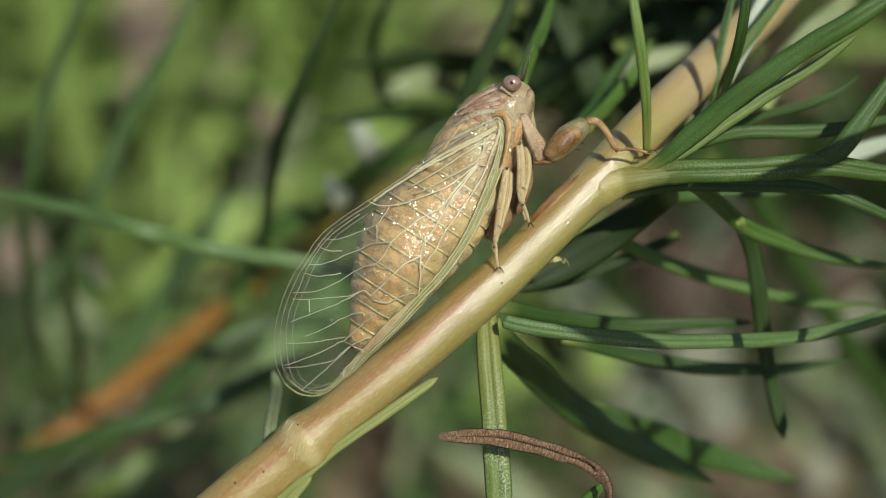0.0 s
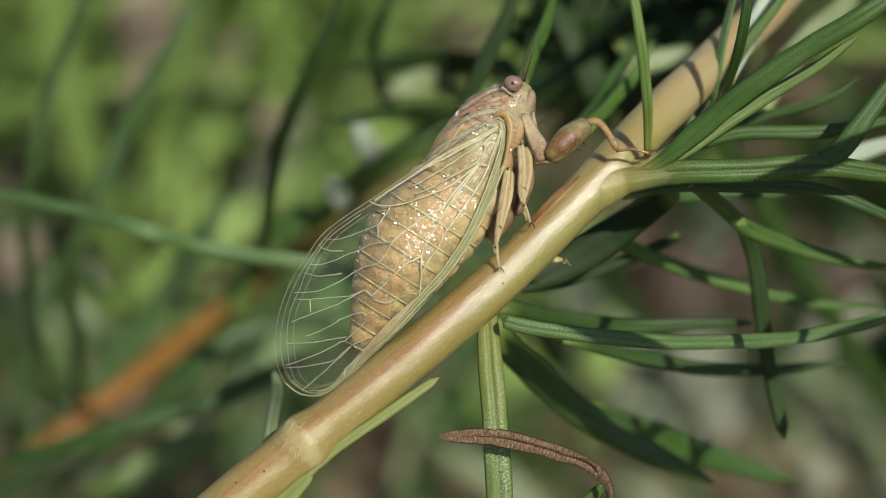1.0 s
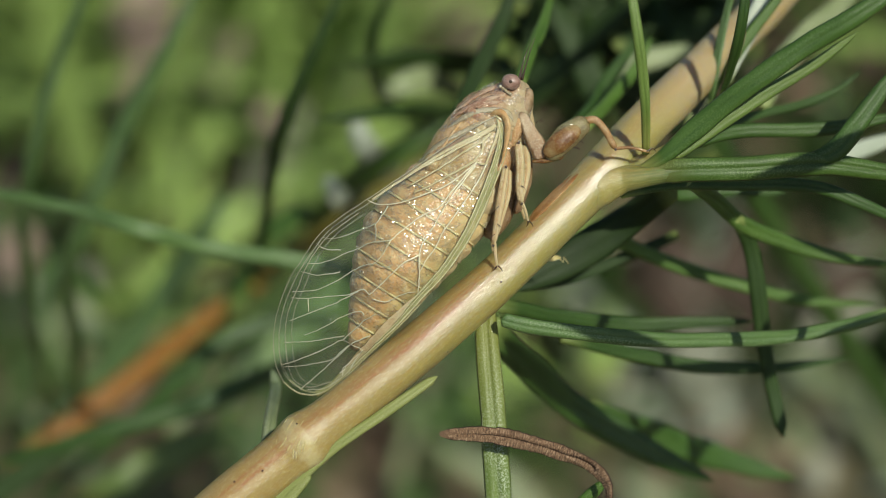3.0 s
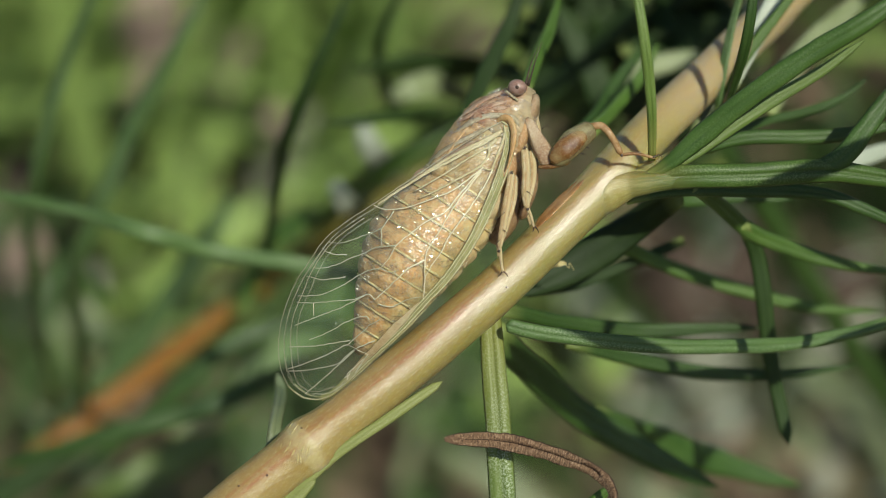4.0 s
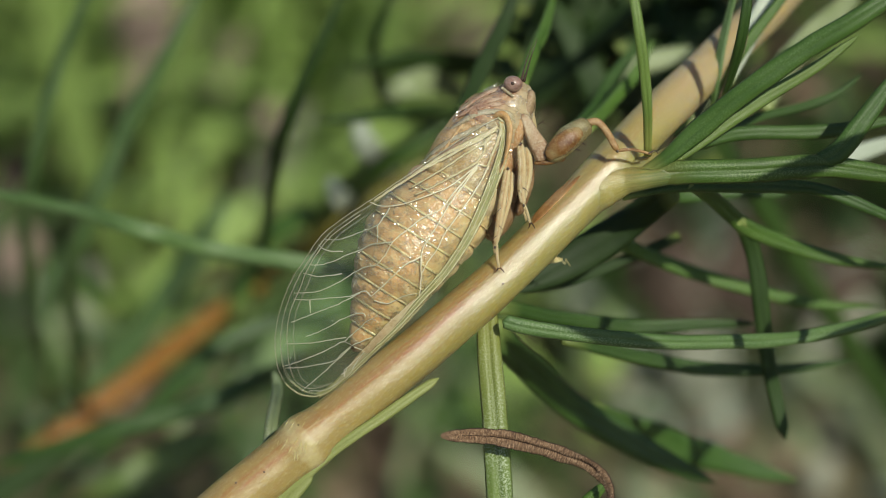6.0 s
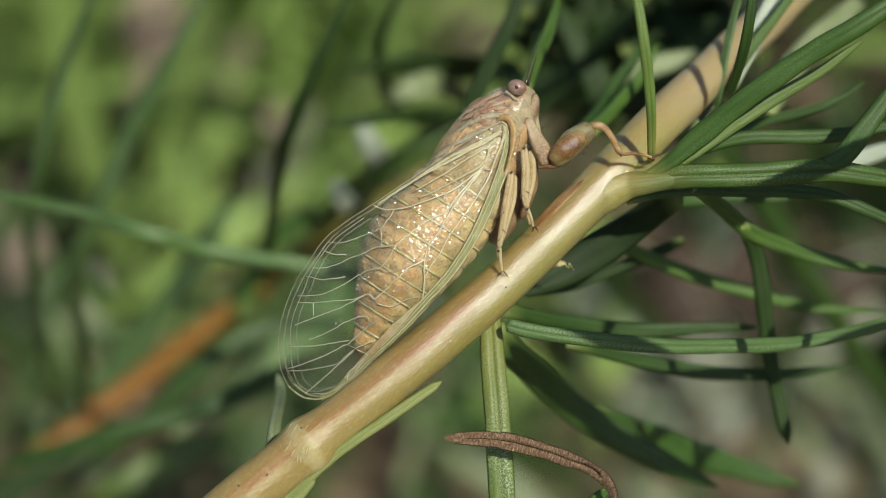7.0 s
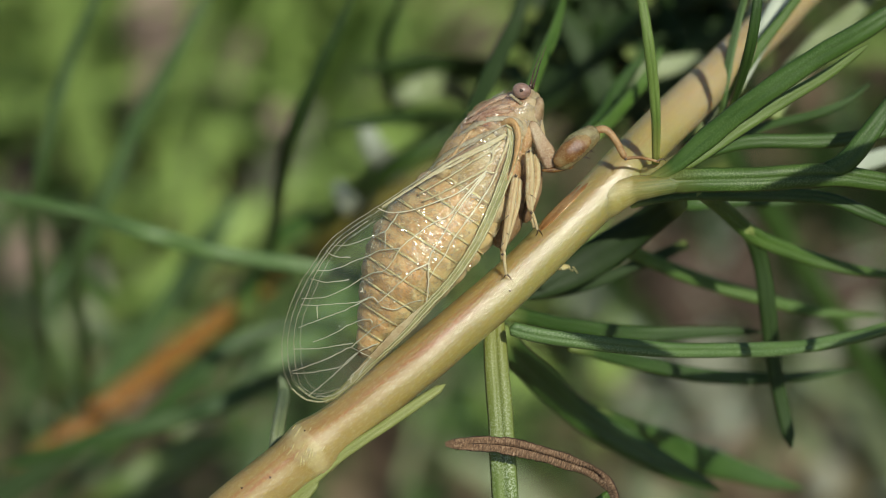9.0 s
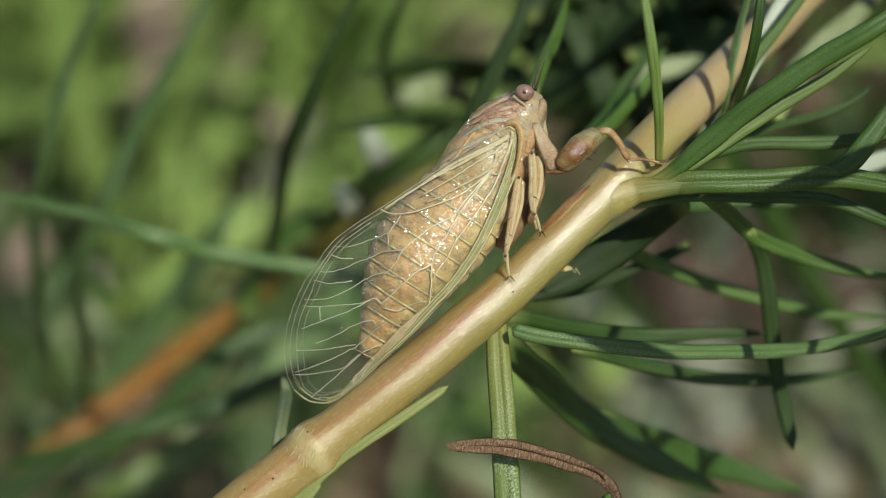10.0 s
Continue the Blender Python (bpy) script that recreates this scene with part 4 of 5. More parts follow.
TIP_VEINS = [
    [(2.95, 1.74), (2.2, 2.16), (1.39, 2.66), (0.51, 3.33), (-0.5, 4.05), (-1.23, 4.61)],
    [(1.84, 0.62), (1.93, 0.89), (1.65, 1.25), (0.89, 1.8), (0.01, 2.27), (-0.97, 2.87), (-1.46, 3.26)],
    [(-0.33, 0.93), (0.05, 0.85), (0.88, 0.6), (1.6, 0.39), (2.27, 0.02)],
    [(-0.33, 0.93), (-0.76, 1.24), (-1.88, 1.9), (-3.25, 2.87), (-3.98, 3.47)],
    [(-0.06, 1.0), (-0.44, 1.44), (-1.22, 2.29), (-1.8, 2.96), (-2.68, 4.2)],
    [(0.86, -0.4), (0.37, -0.05), (-0.25, 0.35), (-1.17, 0.69), (-1.91, 0.92), (-3.27, 2.28), (-4.09, 3.36)],
    [(-0.38, 0.38), (-1.49, 0.68), (-2.83, 1.04), (-4.03, 1.39), (-4.8, 1.65)],
    [(-0.16, -0.49), (-1.39, -0.44), (-1.96, -0.47), (-2.88, -0.14), (-3.83, 0.32), (-4.56, 1.21)],
    [(-0.33, 0.93), (-0.28, 0.33), (-0.24, -0.07), (-0.12, -0.55)],
    [(3.02, 0.69), (3.36, -0.17), (4.21, -0.7), (4.91, -1.41)],
]
ROOT_VEINS = [
    [(16.43, -0.04), (15.34, 0.47), (14.3, 1.1), (13.14, 1.73), (11.99, 2.42), (10.42, 3.23), (9.03, 3.87)],
    [(16.03, -0.08), (15.34, 0.05), (14.39, 0.6), (13.21, 1.13), (11.86, 1.78), (10.39, 2.56)],
    [(15.82, -0.08), (15.37, 0.07), (14.81, -0.2), (14.03, -0.18), (14.03, -0.65), (14.3, -0.87), (14.82, -0.75)],
    [(14.03, -0.18), (13.28, 0.2), (12.28, 0.76), (11.22, 1.37), (10.14, 2.06)],
    [(16.65, -0.11), (16.04, 0.23), (15.01, 0.86), (13.89, 1.56), (12.79, 2.15), (11.61, 2.69), (10.01, 3.4), (8.44, 4.14)],
    [(16.96, -0.18), (16.34, -0.44), (15.51, -0.62), (14.71, -0.78), (14.17, -0.86)],
]
# glints and loose skin on the wing, both made as pale raised lines
GLINT_SHREDS = [
    [(-2.39, -0.24), (-1.97, -0.04), (-1.55, -0.19), (-1.2, -0.24), (-0.59, -0.4)],
    [(-2.38, 0.02), (-2.03, -0.16), (-1.7, -0.1)],
    [(0.77, 4.29), (0.42, 4.08), (0.06, 3.81)],
]
INNER_MARGIN = [(7.22, 4.42), (4.79, 5.35), (2.64, 5.5), (0.79, 5.23), (-0.29, 5.09), (-1.39, 4.76), (-2.54, 4.13), (-3.64, 3.32), (-4.45, 2.32), (-4.35, 1.21), (-3.15, 0.09)]
SECOND_MARGIN = [(4.69, 5.59), (2.7, 5.75), (1.04, 5.65), (-0.73, 5.37), (-2.44, 4.71), (-3.89, 3.72), (-4.66, 2.66), (-4.76, 1.51)]


def build_wing(insect, side, shift):
    wing = part("forewing", wing_sheet(side, shift), MEMBRANE, insect, "clear membrane wing with straw-coloured veins")
    part("costa", wing_line([(a, b - 0.12 * min(1, k / 2) * max(0, 1 - k / 13)) for k, (a, b) in enumerate(COSTA_LINE)], 0.085, side, shift, 110, 8), COSTA, wing, "thick greenish front edge")
    part("margin", wing_line(HIND_LINE, 0.036, side, shift, 90), VEIN_PALE, wing)
    part("vein", wing_line(INNER_MARGIN, 0.034, side, shift, 80), VEIN_PALE, wing)
    if side < 0:
        return wing
    part("vein", wing_line(SECOND_MARGIN, 0.022, side, shift, 80), VEIN_PALE, wing)
    for gap, thick in ((0.62, 0.075), (0.30, 0.06)):
        inner = [(a, b + gap * (1 - k / 12)) for k, (a, b) in enumerate(COSTA_LINE[1:12])]
        part("vein", wing_line(inner, thick, side, shift, 80, 6, 0.02), COSTA, wing)
    band = [(a, b + 0.24 * (1 - k / 13)) for k, (a, b) in enumerate(COSTA_LINE[1:13])]
    part("costal_band", wing_line(band, 0.4, side, shift, 90, 14, -0.05, 0.16), BAND, wing, "flat greenish band along the front edge")
    fold = [(4.6, -1.55), (2.9, -1.2), (1.2, -0.85), (-0.4, -0.5), (-1.8, -0.15)]
    part("costal_fold", wing_line(fold, 0.36, side, shift, 50, 14, 0.02, 0.22, True), FOLD, wing, "tan folded skin behind the front edge")
    for line in FAN_VEINS:
        part("vein", wing_line(line[::-1], 0.062, side, shift), VEIN, wing)
    for line in HIND_VEINS + TIP_VEINS:
        part("vein", wing_line(line, 0.046, side, shift), VEIN_GREY, wing)
    for line in GLINT_SHREDS:
        part("shred", wing_line(line, 0.035, side, shift, None, 6, 0.10), VEIN, wing, "pale line for glints and shreds of wing skin")
    for k, line in enumerate(ROOT_VEINS):
        part("vein", wing_line(line, 0.14 if k in (0, 4, 5) else 0.10, side, shift, None, 8, 0.0, 0.5), VEIN_ROOT, wing)
    return wing


def leg(insect, name, pieces, label):
    """A leg: its femur carries the shin, the foot and the claws as sub-parts."""
    first = None
    for piece, points, radii, material in pieces:
        ob = part(piece, tube(points, [(a, 0.88 * b) for a, b in radii], 40, 16, 0.07, 0.8, soft_ends=True), material, first or insect, label if not first else "")
        first = first or ob
    return first


def build_cicada():
    insect = thing("cicada", spot(*(4.29, 4.11, 0)), "freshly moulted tan cicada with clear wings clinging to the stem", "insect")
    # abdomen, ring by ring
    joints = [-0.2, 1.2, 2.6, 4.0, 5.35, 6.7, 8.1, 9.5, 10.9, 12.4]
    for k, (a, b) in enumerate(zip(joints, joints[1:])):
        st = []
        for i in range(9):
            x = i / 8
            s = a - 0.12 + (b - a + 0.12) * x
            c, h, d = section(s, -0.20 + 0.28 * math.sin(math.pi * min(1, 0.12 + 0.95 * x)) ** 0.6)
            st.append((s, c, max(h, 0.1), max(d, 0.1)))
        ring = part("abdomen_ring", lathe(fill(st, 3), 240, 0.03, k, pebble=0.045), ABDOMEN, insect)
        c, h, d = section(b - 0.1, 0.02)
        part("rim", lathe([(b - 0.18, c, h - 0.05, d - 0.05), (b - 0.14, c, h + 0.05, d + 0.05), (b - 0.06, c, h + 0.05, d + 0.05), (b - 0.01, c, h - 0.06, d - 0.06)], 60, 0.04, k), RIM, ring, "cream hind rim")
    part("tail_tip", blob(0.0, 0.15, 0.2, 0.6, 0.55, 0.5), AMBER, insect, "brown pointed tail tip")
    # thorax
    st = []
    for i in range(15):
        s = 11.7 + 4.9 * i / 14
        c, h, d = section(s, 0.12 * math.sin(math.pi * i / 14))
        edge = 0.82 if i in (0, 14) else 1
        st.append((s, c, h * edge, d * edge))
    meso = part("thorax", lathe(fill(st, 5), 170, 0.03, 3, 0.0, 0.012, 0.018), THORAX, insect, "pinkish back plate with a glossy edge")
    part("scutellum", blob(12.5, 2.0, 0.9, 0.9, 0.75, 1.5), THORAX, meso)
    for zz, tt in ((1.5, 2.0), (0.2, 2.65)):
        part("ridge", blob(14.3, tt, zz, 1.7, 0.2, 0.5, 12, -0.05), THORAX, meso)
    st = []
    for i in range(9):
        s = 16.3 + 2.1 * i / 8
        c, h, d = section(s, 0.16 * math.sin(math.pi * i / 8))
        st.append((s, c, h * (0.9 if i in (0, 8) else 1), d * (0.9 if i in (0, 8) else 1)))
    collar = part("pronotum", lathe(fill(st, 6), 150, 0.03, 5, 0.0, 0.045, 0.016), COLLAR, insect, "wrinkled pinkish collar")
    c, h, d = section(16.55, 0.1)
    part("collar_edge", lathe(fill([(16.2, c, h * 0.97, d * 0.97), (16.45, c, h + 0.06, d + 0.06), (16.75, c, h + 0.06, d + 0.06), (17.0, c - 0.05, h * 0.95, d * 0.95)], 3), 90, 0.05, 6, 0.0, 0.03, 0.02), COLLAR, collar, "pale raised hind edge of the collar")
    # folds of the collar and the back
    for k, (line, wide, tint) in enumerate((
        ([(16.16, 2.67), (17.36, 2.22), (18.36, 1.64), (18.86, 1.26)], 0.17, ROSE),
        ([(15.68, 2.63), (16.91, 1.95), (17.92, 1.21), (18.44, 0.64)], 0.15, ROSE),
        ([(16.47, 2.1), (17.4, 1.32), (18.18, 0.35)], 0.14, ROSE),
        ([(14.97, 2.45), (16.3, 1.78), (17.01, 1.16), (17.49, 0.39), (17.73, -0.32), (17.49, -0.94)], 0.19, PALE_SHELL),
        ([(12.26, 2.82), (13.49, 2.47), (14.48, 1.93), (15.5, 1.29), (16.45, 0.73)], 0.16, PALE_SHELL),
        ([(12.49, 2.4), (13.51, 1.96), (14.41, 1.46), (15.44, 0.82)], 0.13, ROSE),
    )):
        part("fold", body_line(line, wide, 0.13, 0.7, k), tint, collar if k < 4 else meso)
    # head
    st = []
    for i in range(11):
        s = 18.1 + 2.1 * i / 10
        c, h, d = section(s, 0.0)
        k = math.sqrt(max(0.05, 1 - max(0, (i - 5) / 5.2) ** 2))
        st.append((s, c - 0.1, h * (0.7 + 0.3 * k), d * k))
    head = part("head", lathe(fill(st, 3), 60, 0.03, 8, 0.0, 0.02), COLLAR, insect)
    for zz in (1.55, -1.5):
        eye = part("eye", blob(19.6, 0.58, zz, 0.52, 0.62, 0.5, 24, 0.4), EYE, head, "rosy compound eye")
    part("pupil", blob(19.55, 0.6, 2.0, 0.12, 0.13, 0.11, 12), DARK, eye)
    for k in range(5):
        part("eye_rim", blob(18.98 - 0.02 * k, 1.0 - 0.2 * k, 1.58, 0.11, 0.13, 0.13, 10), PALE_SHELL, head)
    part("clypeus", blob(18.9, -1.0, 0.45, 1.2, 0.5, 0.85, 20, 0.3), AMBER, head, "swollen brown face")
    part("beak", tube([(5.68, 8.7, 0.4), (5.94, 7.41, 0.3), (5.76, 5.21, 0.2), (5.61, 3.54, 0.3)], [(0, 0.42), (1, 0.16)], 14, 10), LEG, head)
    part("antenna", tube([(5.35, 10.74, 1), (5.6, 11.56, 1.2), (5.85, 12.46, 1.3), (6.22, 13.5, 1.2)], [(0, 0.12), (0.25, 0.06), (1, 0.02)], 14, 6), DARK, head, "thin dark bristle")
    part("antenna", tube([(5.3, 11.01, -1), (5.55, 12.03, -1.4), (5.87, 12.97, -1.8), (6.19, 13.78, -2.2)], [(0, 0.12), (0.25, 0.06), (1, 0.02)], 14, 6), DARK, head, "thin dark bristle")
    # side plates above the legs
    part("side_plate", blob(17.1, -1.35, 1.0, 1.3, 0.55, 1.0, 20, 0.25), THORAX, insect)
    part("side_plate", blob(14.6, -1.6, 0.8, 1.5, 0.95, 1.6, 20, 0.2), THORAX, insect)
    part("side_plate", blob(12.4, -2.0, 0.8, 1.3, 1.0, 1.5, 20, 0.2), LEG, insect)
    part("belly", tube([(4.72, 6.6, 0.3), (4.47, 4.28, 0.2), (3.84, 2.07, 0.1), (3.1, 0.48, 0.1)], [(0, 0.7), (0.3, 1.0), (0.7, 0.95), (1, 0.5)], 40, 20, 0.25, 1.2, soft_ends=True), BELLY_SKIN, insect, "brown wrinkled belly behind the legs")
    part("belly", tube([(5.66, 6.28, 0.7), (5.51, 4.26, 0.7), (4.93, 2.06, 0.6)], [(0, 0.4), (0.5, 0.5), (1, 0.3)], 30, 16, 0.25, 1.0, soft_ends=True), BELLY_SKIN, insect)
    # legs
    claw = [(0, 0.07), (1, 0.015)]
    for near, dz in ((True, 0), (False, -3.4)):
        tint = FEMUR if near else LEG
        q = (lambda p: (p[0], p[1], p[2] + dz))
        if near:
            part("coxa", tube([(5.25, 8.6, 1.6), (5.85, 7.3, 1.9), (6.4, 6.21, 1.9), (6.62, 5.57, 1.8)], [(0, 0.3), (0.5, 0.55), (0.85, 0.5), (1, 0.4)], 30, 18, 0.3, 0.5, soft_ends=True), COXA, insect, "flattened rosy hip")
            part("trochanter", tube([(5.97, 5.42, 1.7), (6.84, 5.49, 1.8), (7.99, 5.71, 1.9)], [(0, 0.12), (0.5, 0.22), (1, 0.15)], 16, 10, 0.2, soft_ends=True), FEMUR, insect)
            fore = leg(insect, "foreleg", [
                ("femur", [(6.69, 5.71, 1.8), (7.3, 6.14, 2), (8.19, 6.99, 2.2), (9.14, 7.73, 2.1), (9.51, 7.99, 2)], [(0, 0.34), (0.2, 0.8), (0.5, 0.98), (0.8, 0.72), (1, 0.4)], THIGH),
                ("panel", [(6.78, 5.76, 2.15), (7.44, 6.36, 2.5), (8.16, 6.93, 2.6), (9.04, 7.56, 2.45)], [(0, 0.4), (0.4, 0.8), (0.75, 0.72), (1, 0.35)], FEMUR),
                ("tibia", [(9.21, 7.94, 2.1), (10, 8.04, 2.2), (10.66, 7.36, 2.1), (11.35, 6.18, 1.8)], [(0, 0.3), (0.5, 0.27), (1, 0.25)], SHIN),
                ("tarsus", [(11.28, 6.22, 1.8), (12.22, 6.29, 1.8), (13.16, 6.12, 1.6), (13.57, 5.98, 1.5)], [(0, 0.13), (0.8, 0.1), (1, 0.04)], SHIN),
                ("claw", [(13.34, 6.05, 1.6), (13.78, 6.23, 1.6), (14.01, 6.02, 1.5)], claw, DARK),
            ], "swollen greenish thigh with an amber panel")
            part("spine", tube([(8.33, 6.49, 2.2), (8.91, 6.7, 2.2), (9.29, 6.57, 2.1)], [(0, 0.12), (1, 0.02)], 20, 10, 0.2), DARK, fore)
            part("spine", tube([(8.04, 6.12, 2.2), (8.62, 6.27, 2.2), (9.07, 6.17, 2.1)], [(0, 0.1), (1, 0.02)], 20, 10, 0.2), DARK, fore)
        leg(insect, "midleg", [
            ("femur", [q(p) for p in ((5.55, 6.5, 1.5), (5.62, 4.77, 1.7), (5.27, 2.95, 2.2))], [(0, 0.32), (0.5, 0.3), (1, 0.16)], LEG),
            ("tibia", [q(p) for p in ((5.06, 6.69, 2.4), (5.16, 5.09, 2.6), (5.13, 3.65, 2.5), (5.25, 2.72, 2.3))], [(0, 0.31), (0.5, 0.33), (1, 0.22)], LEG),
            ("tarsus", [q(p) for p in ((5.25, 2.79, 2.3), (5.51, 2.21, 2.2), (5.7, 1.56, 2))], [(0, 0.15), (1, 0.085)], LEG),
            ("claw", [q(p) for p in ((5.7, 1.63, 2), (5.92, 1.42, 1.9), (6.04, 1.17, 1.7))], claw, DARK),
            ("claw", [q(p) for p in ((5.7, 1.63, 2), (5.67, 1.34, 1.9), (5.57, 1.2, 1.7))], claw, DARK),
        ], "straw-coloured leg")
        leg(insect, "hindleg", [
            ("femur", [q(p) for p in ((4.5, 4.9, 1.7), (4.3, 3.1, 1.9), (3.6, 0.5, 2.3))], [(0, 0.32), (0.5, 0.3), (1, 0.14)], LEG),
            ("tibia", [q(p) for p in ((4.27, 5.17, 2.4), (3.97, 3.29, 2.6), (3.68, 1.48, 2.6), (3.47, 0.14, 2.4))], [(0, 0.26), (0.4, 0.31), (1, 0.2)], LEG),
            ("tarsus", [q(p) for p in ((3.51, 0.25, 2.4), (3.59, -0.62, 2.2), (3.71, -1.34, 1.9))], [(0, 0.15), (1, 0.085)], LEG),
            ("claw", [q(p) for p in ((3.71, -1.27, 1.9), (3.93, -1.45, 1.8), (4.08, -1.68, 1.6))], claw, DARK),
            ("claw", [q(p) for p in ((3.71, -1.27, 1.9), (3.56, -1.49, 1.8), (3.43, -1.64, 1.6))], claw, DARK),
        ], "straw-coloured leg")
    # joints, spines and bristles
    for q in ((5.08, 6.6, 2.72), (4.26, 5.02, 2.66), (3.43, 0, 2.5), (5.28, 2.68, 2.4), (11.33, 6.17, 1.95)):
        part("joint", tube([(q[0] - 0.07, q[1] + 0.03, q[2]), q, (q[0] + 0.07, q[1] - 0.03, q[2])], 0.09, 7, 8), DARK, insect)
    for a, b in (((3.78, 2.49, 2.8), (3.49, 2.19, 3)), ((3.61, 1.41, 2.7), (3.92, 1.12, 2.9)), ((3.54, 0.76, 2.6), (3.24, 0.47, 2.8)), ((5.19, 3.82, 2.7), (5.51, 3.53, 2.9)), ((6.2, 7.86, 2.2), (6.8, 8.28, 2.4)), ((6.48, 8, 2.3), (6.87, 7.78, 2.4))):
        part("bristle", tube([a, tuple(0.5 * (m + n) + 0.03 for m, n in zip(a, b)), b], [(0, 0.035), (1, 0.01)], 7, 5), DARK, insect)
    rng = random.Random(21)
    fuzz = bmesh.new()
    for k in range(150):
        sx = rng.uniform(7.5, 16.5)
        g = rng.uniform(2.3, 3.6)
        c, h, d = section(sx, 0.02)
        o = body(sx, c + h * math.cos(g), d * math.sin(g))
        away = (o - body(sx, c, 0)).normalized()
        up = (body(sx - 1, 0, 0) - body(sx, 0, 0)).normalized()
        tip = o + (away + up * rng.uniform(-0.2, 0.8)) * 0.00001 * rng.uniform(18, 42)
        w = away.cross(up).normalized() * 0.000010
        v = [fuzz.verts.new(p) for p in (o + w, o - w, o + up * 0.000012, tip)]
        for f in ((0, 1, 3), (1, 2, 3), (2, 0, 3)):
            fuzz.faces.new([v[i] for i in f])
    part("hairs", fuzz, PAPER, insect, "short pale hairs")
    # moisture that beads on the fresh skin, thickest on the rims and along the flank
    rng = random.Random(33)
    wet = []
    taken = set()
    for k in range(190000):
        sx = rng.uniform(1.0, 19.2)
        g = rng.uniform(0.35, 2.75)
        o = on_body(sx, g, 0.12)
        along = (on_body(sx + 0.05, g, 0.12) - o).normalized()
        round_way = (on_body(sx, g + 0.02, 0.12) - o).normalized()
        out = round_way.cross(along).normalized()
        if out.dot(o - body(sx, section(sx)[0], 0)) < 0:
            out = -out
        t = section(sx)[0] + section(sx)[1] * math.cos(g)
        if sx < 12.3:
            near_rim = min(abs(sx - j + 0.1) for j in joints)
            p = 0.22 + 0.9 * math.exp(-(near_rim / 0.16) ** 2) + 1.1 * math.exp(-((t + 0.6) / 0.9) ** 2 - ((sx - 9.5) / 2.6) ** 2)
        else:
            p = (0.45 if sx > 15.5 else 0.15) + 1.2 * math.exp(-((t - 2.3 + 0.3 * (sx - 13.5)) / 0.45) ** 2) * (sx < 16.6) + 0.9 * math.exp(-((t + 1.5) / 0.5) ** 2)
        p *= max(0, 0.45 + 2.8 * noise.noise((sx * 1.7, t * 1.7, 5.0)))
        cell = tuple(int(v / 0.000085) for v in o)
        if rng.random() > p or cell in taken:
            continue
        taken.add(cell)
        turn = rng.gauss(0, 0.7)
        way = (round_way * math.cos(turn) + along * math.sin(turn)).normalized()
        out = (out + along * rng.gauss(0, 0.26) + round_way * rng.gauss(0, 0.26)).normalized()
        way = (way - out * way.dot(out)).normalized()
        b = rng.uniform(0.010, 0.024)
        wet.append((o, out, way, b * rng.choice((1.2, 2, 3, 4.5)), b))
    film = part("moisture", moisture(wet), WET, insect, "glistening films of moisture")
    film.data.shade_flat()
    # the wing's root
    part("wing_root", blob(17.0, -0.15, 2.05, 0.7, 0.5, 0.4, 16, 0.5), ROOT, insect, "orange wing root")
    for a, b, z, ln in ((14.6, 0.3, 1.95, 1.2), (15.4, -0.45, 1.95, 0.9), (13.4, 0.6, 2.0, 1.1)):
        part("wing_root", blob(a, b, z, ln, 0.38, 0.58, 14, -0.5), ROOT, insect)
    part("wing_root", tube([(3.19, 8.24, 2), (3.62, 8.51, 2.3), (4.08, 8.42, 2.5), (4.37, 7.69, 2.6), (4.29, 6.6, 2.7), (3.96, 5.22, 2.9)], [(0, 0.1), (0.3, 0.26), (0.7, 0.24), (1, 0.05)], 40, 12, 0.25, 0.7), ROOT, insect)
    build_wing(insect, 1, (0, 0))
    build_wing(insect, -1, (0.25, -0.25))
    return insect


build_cicada()


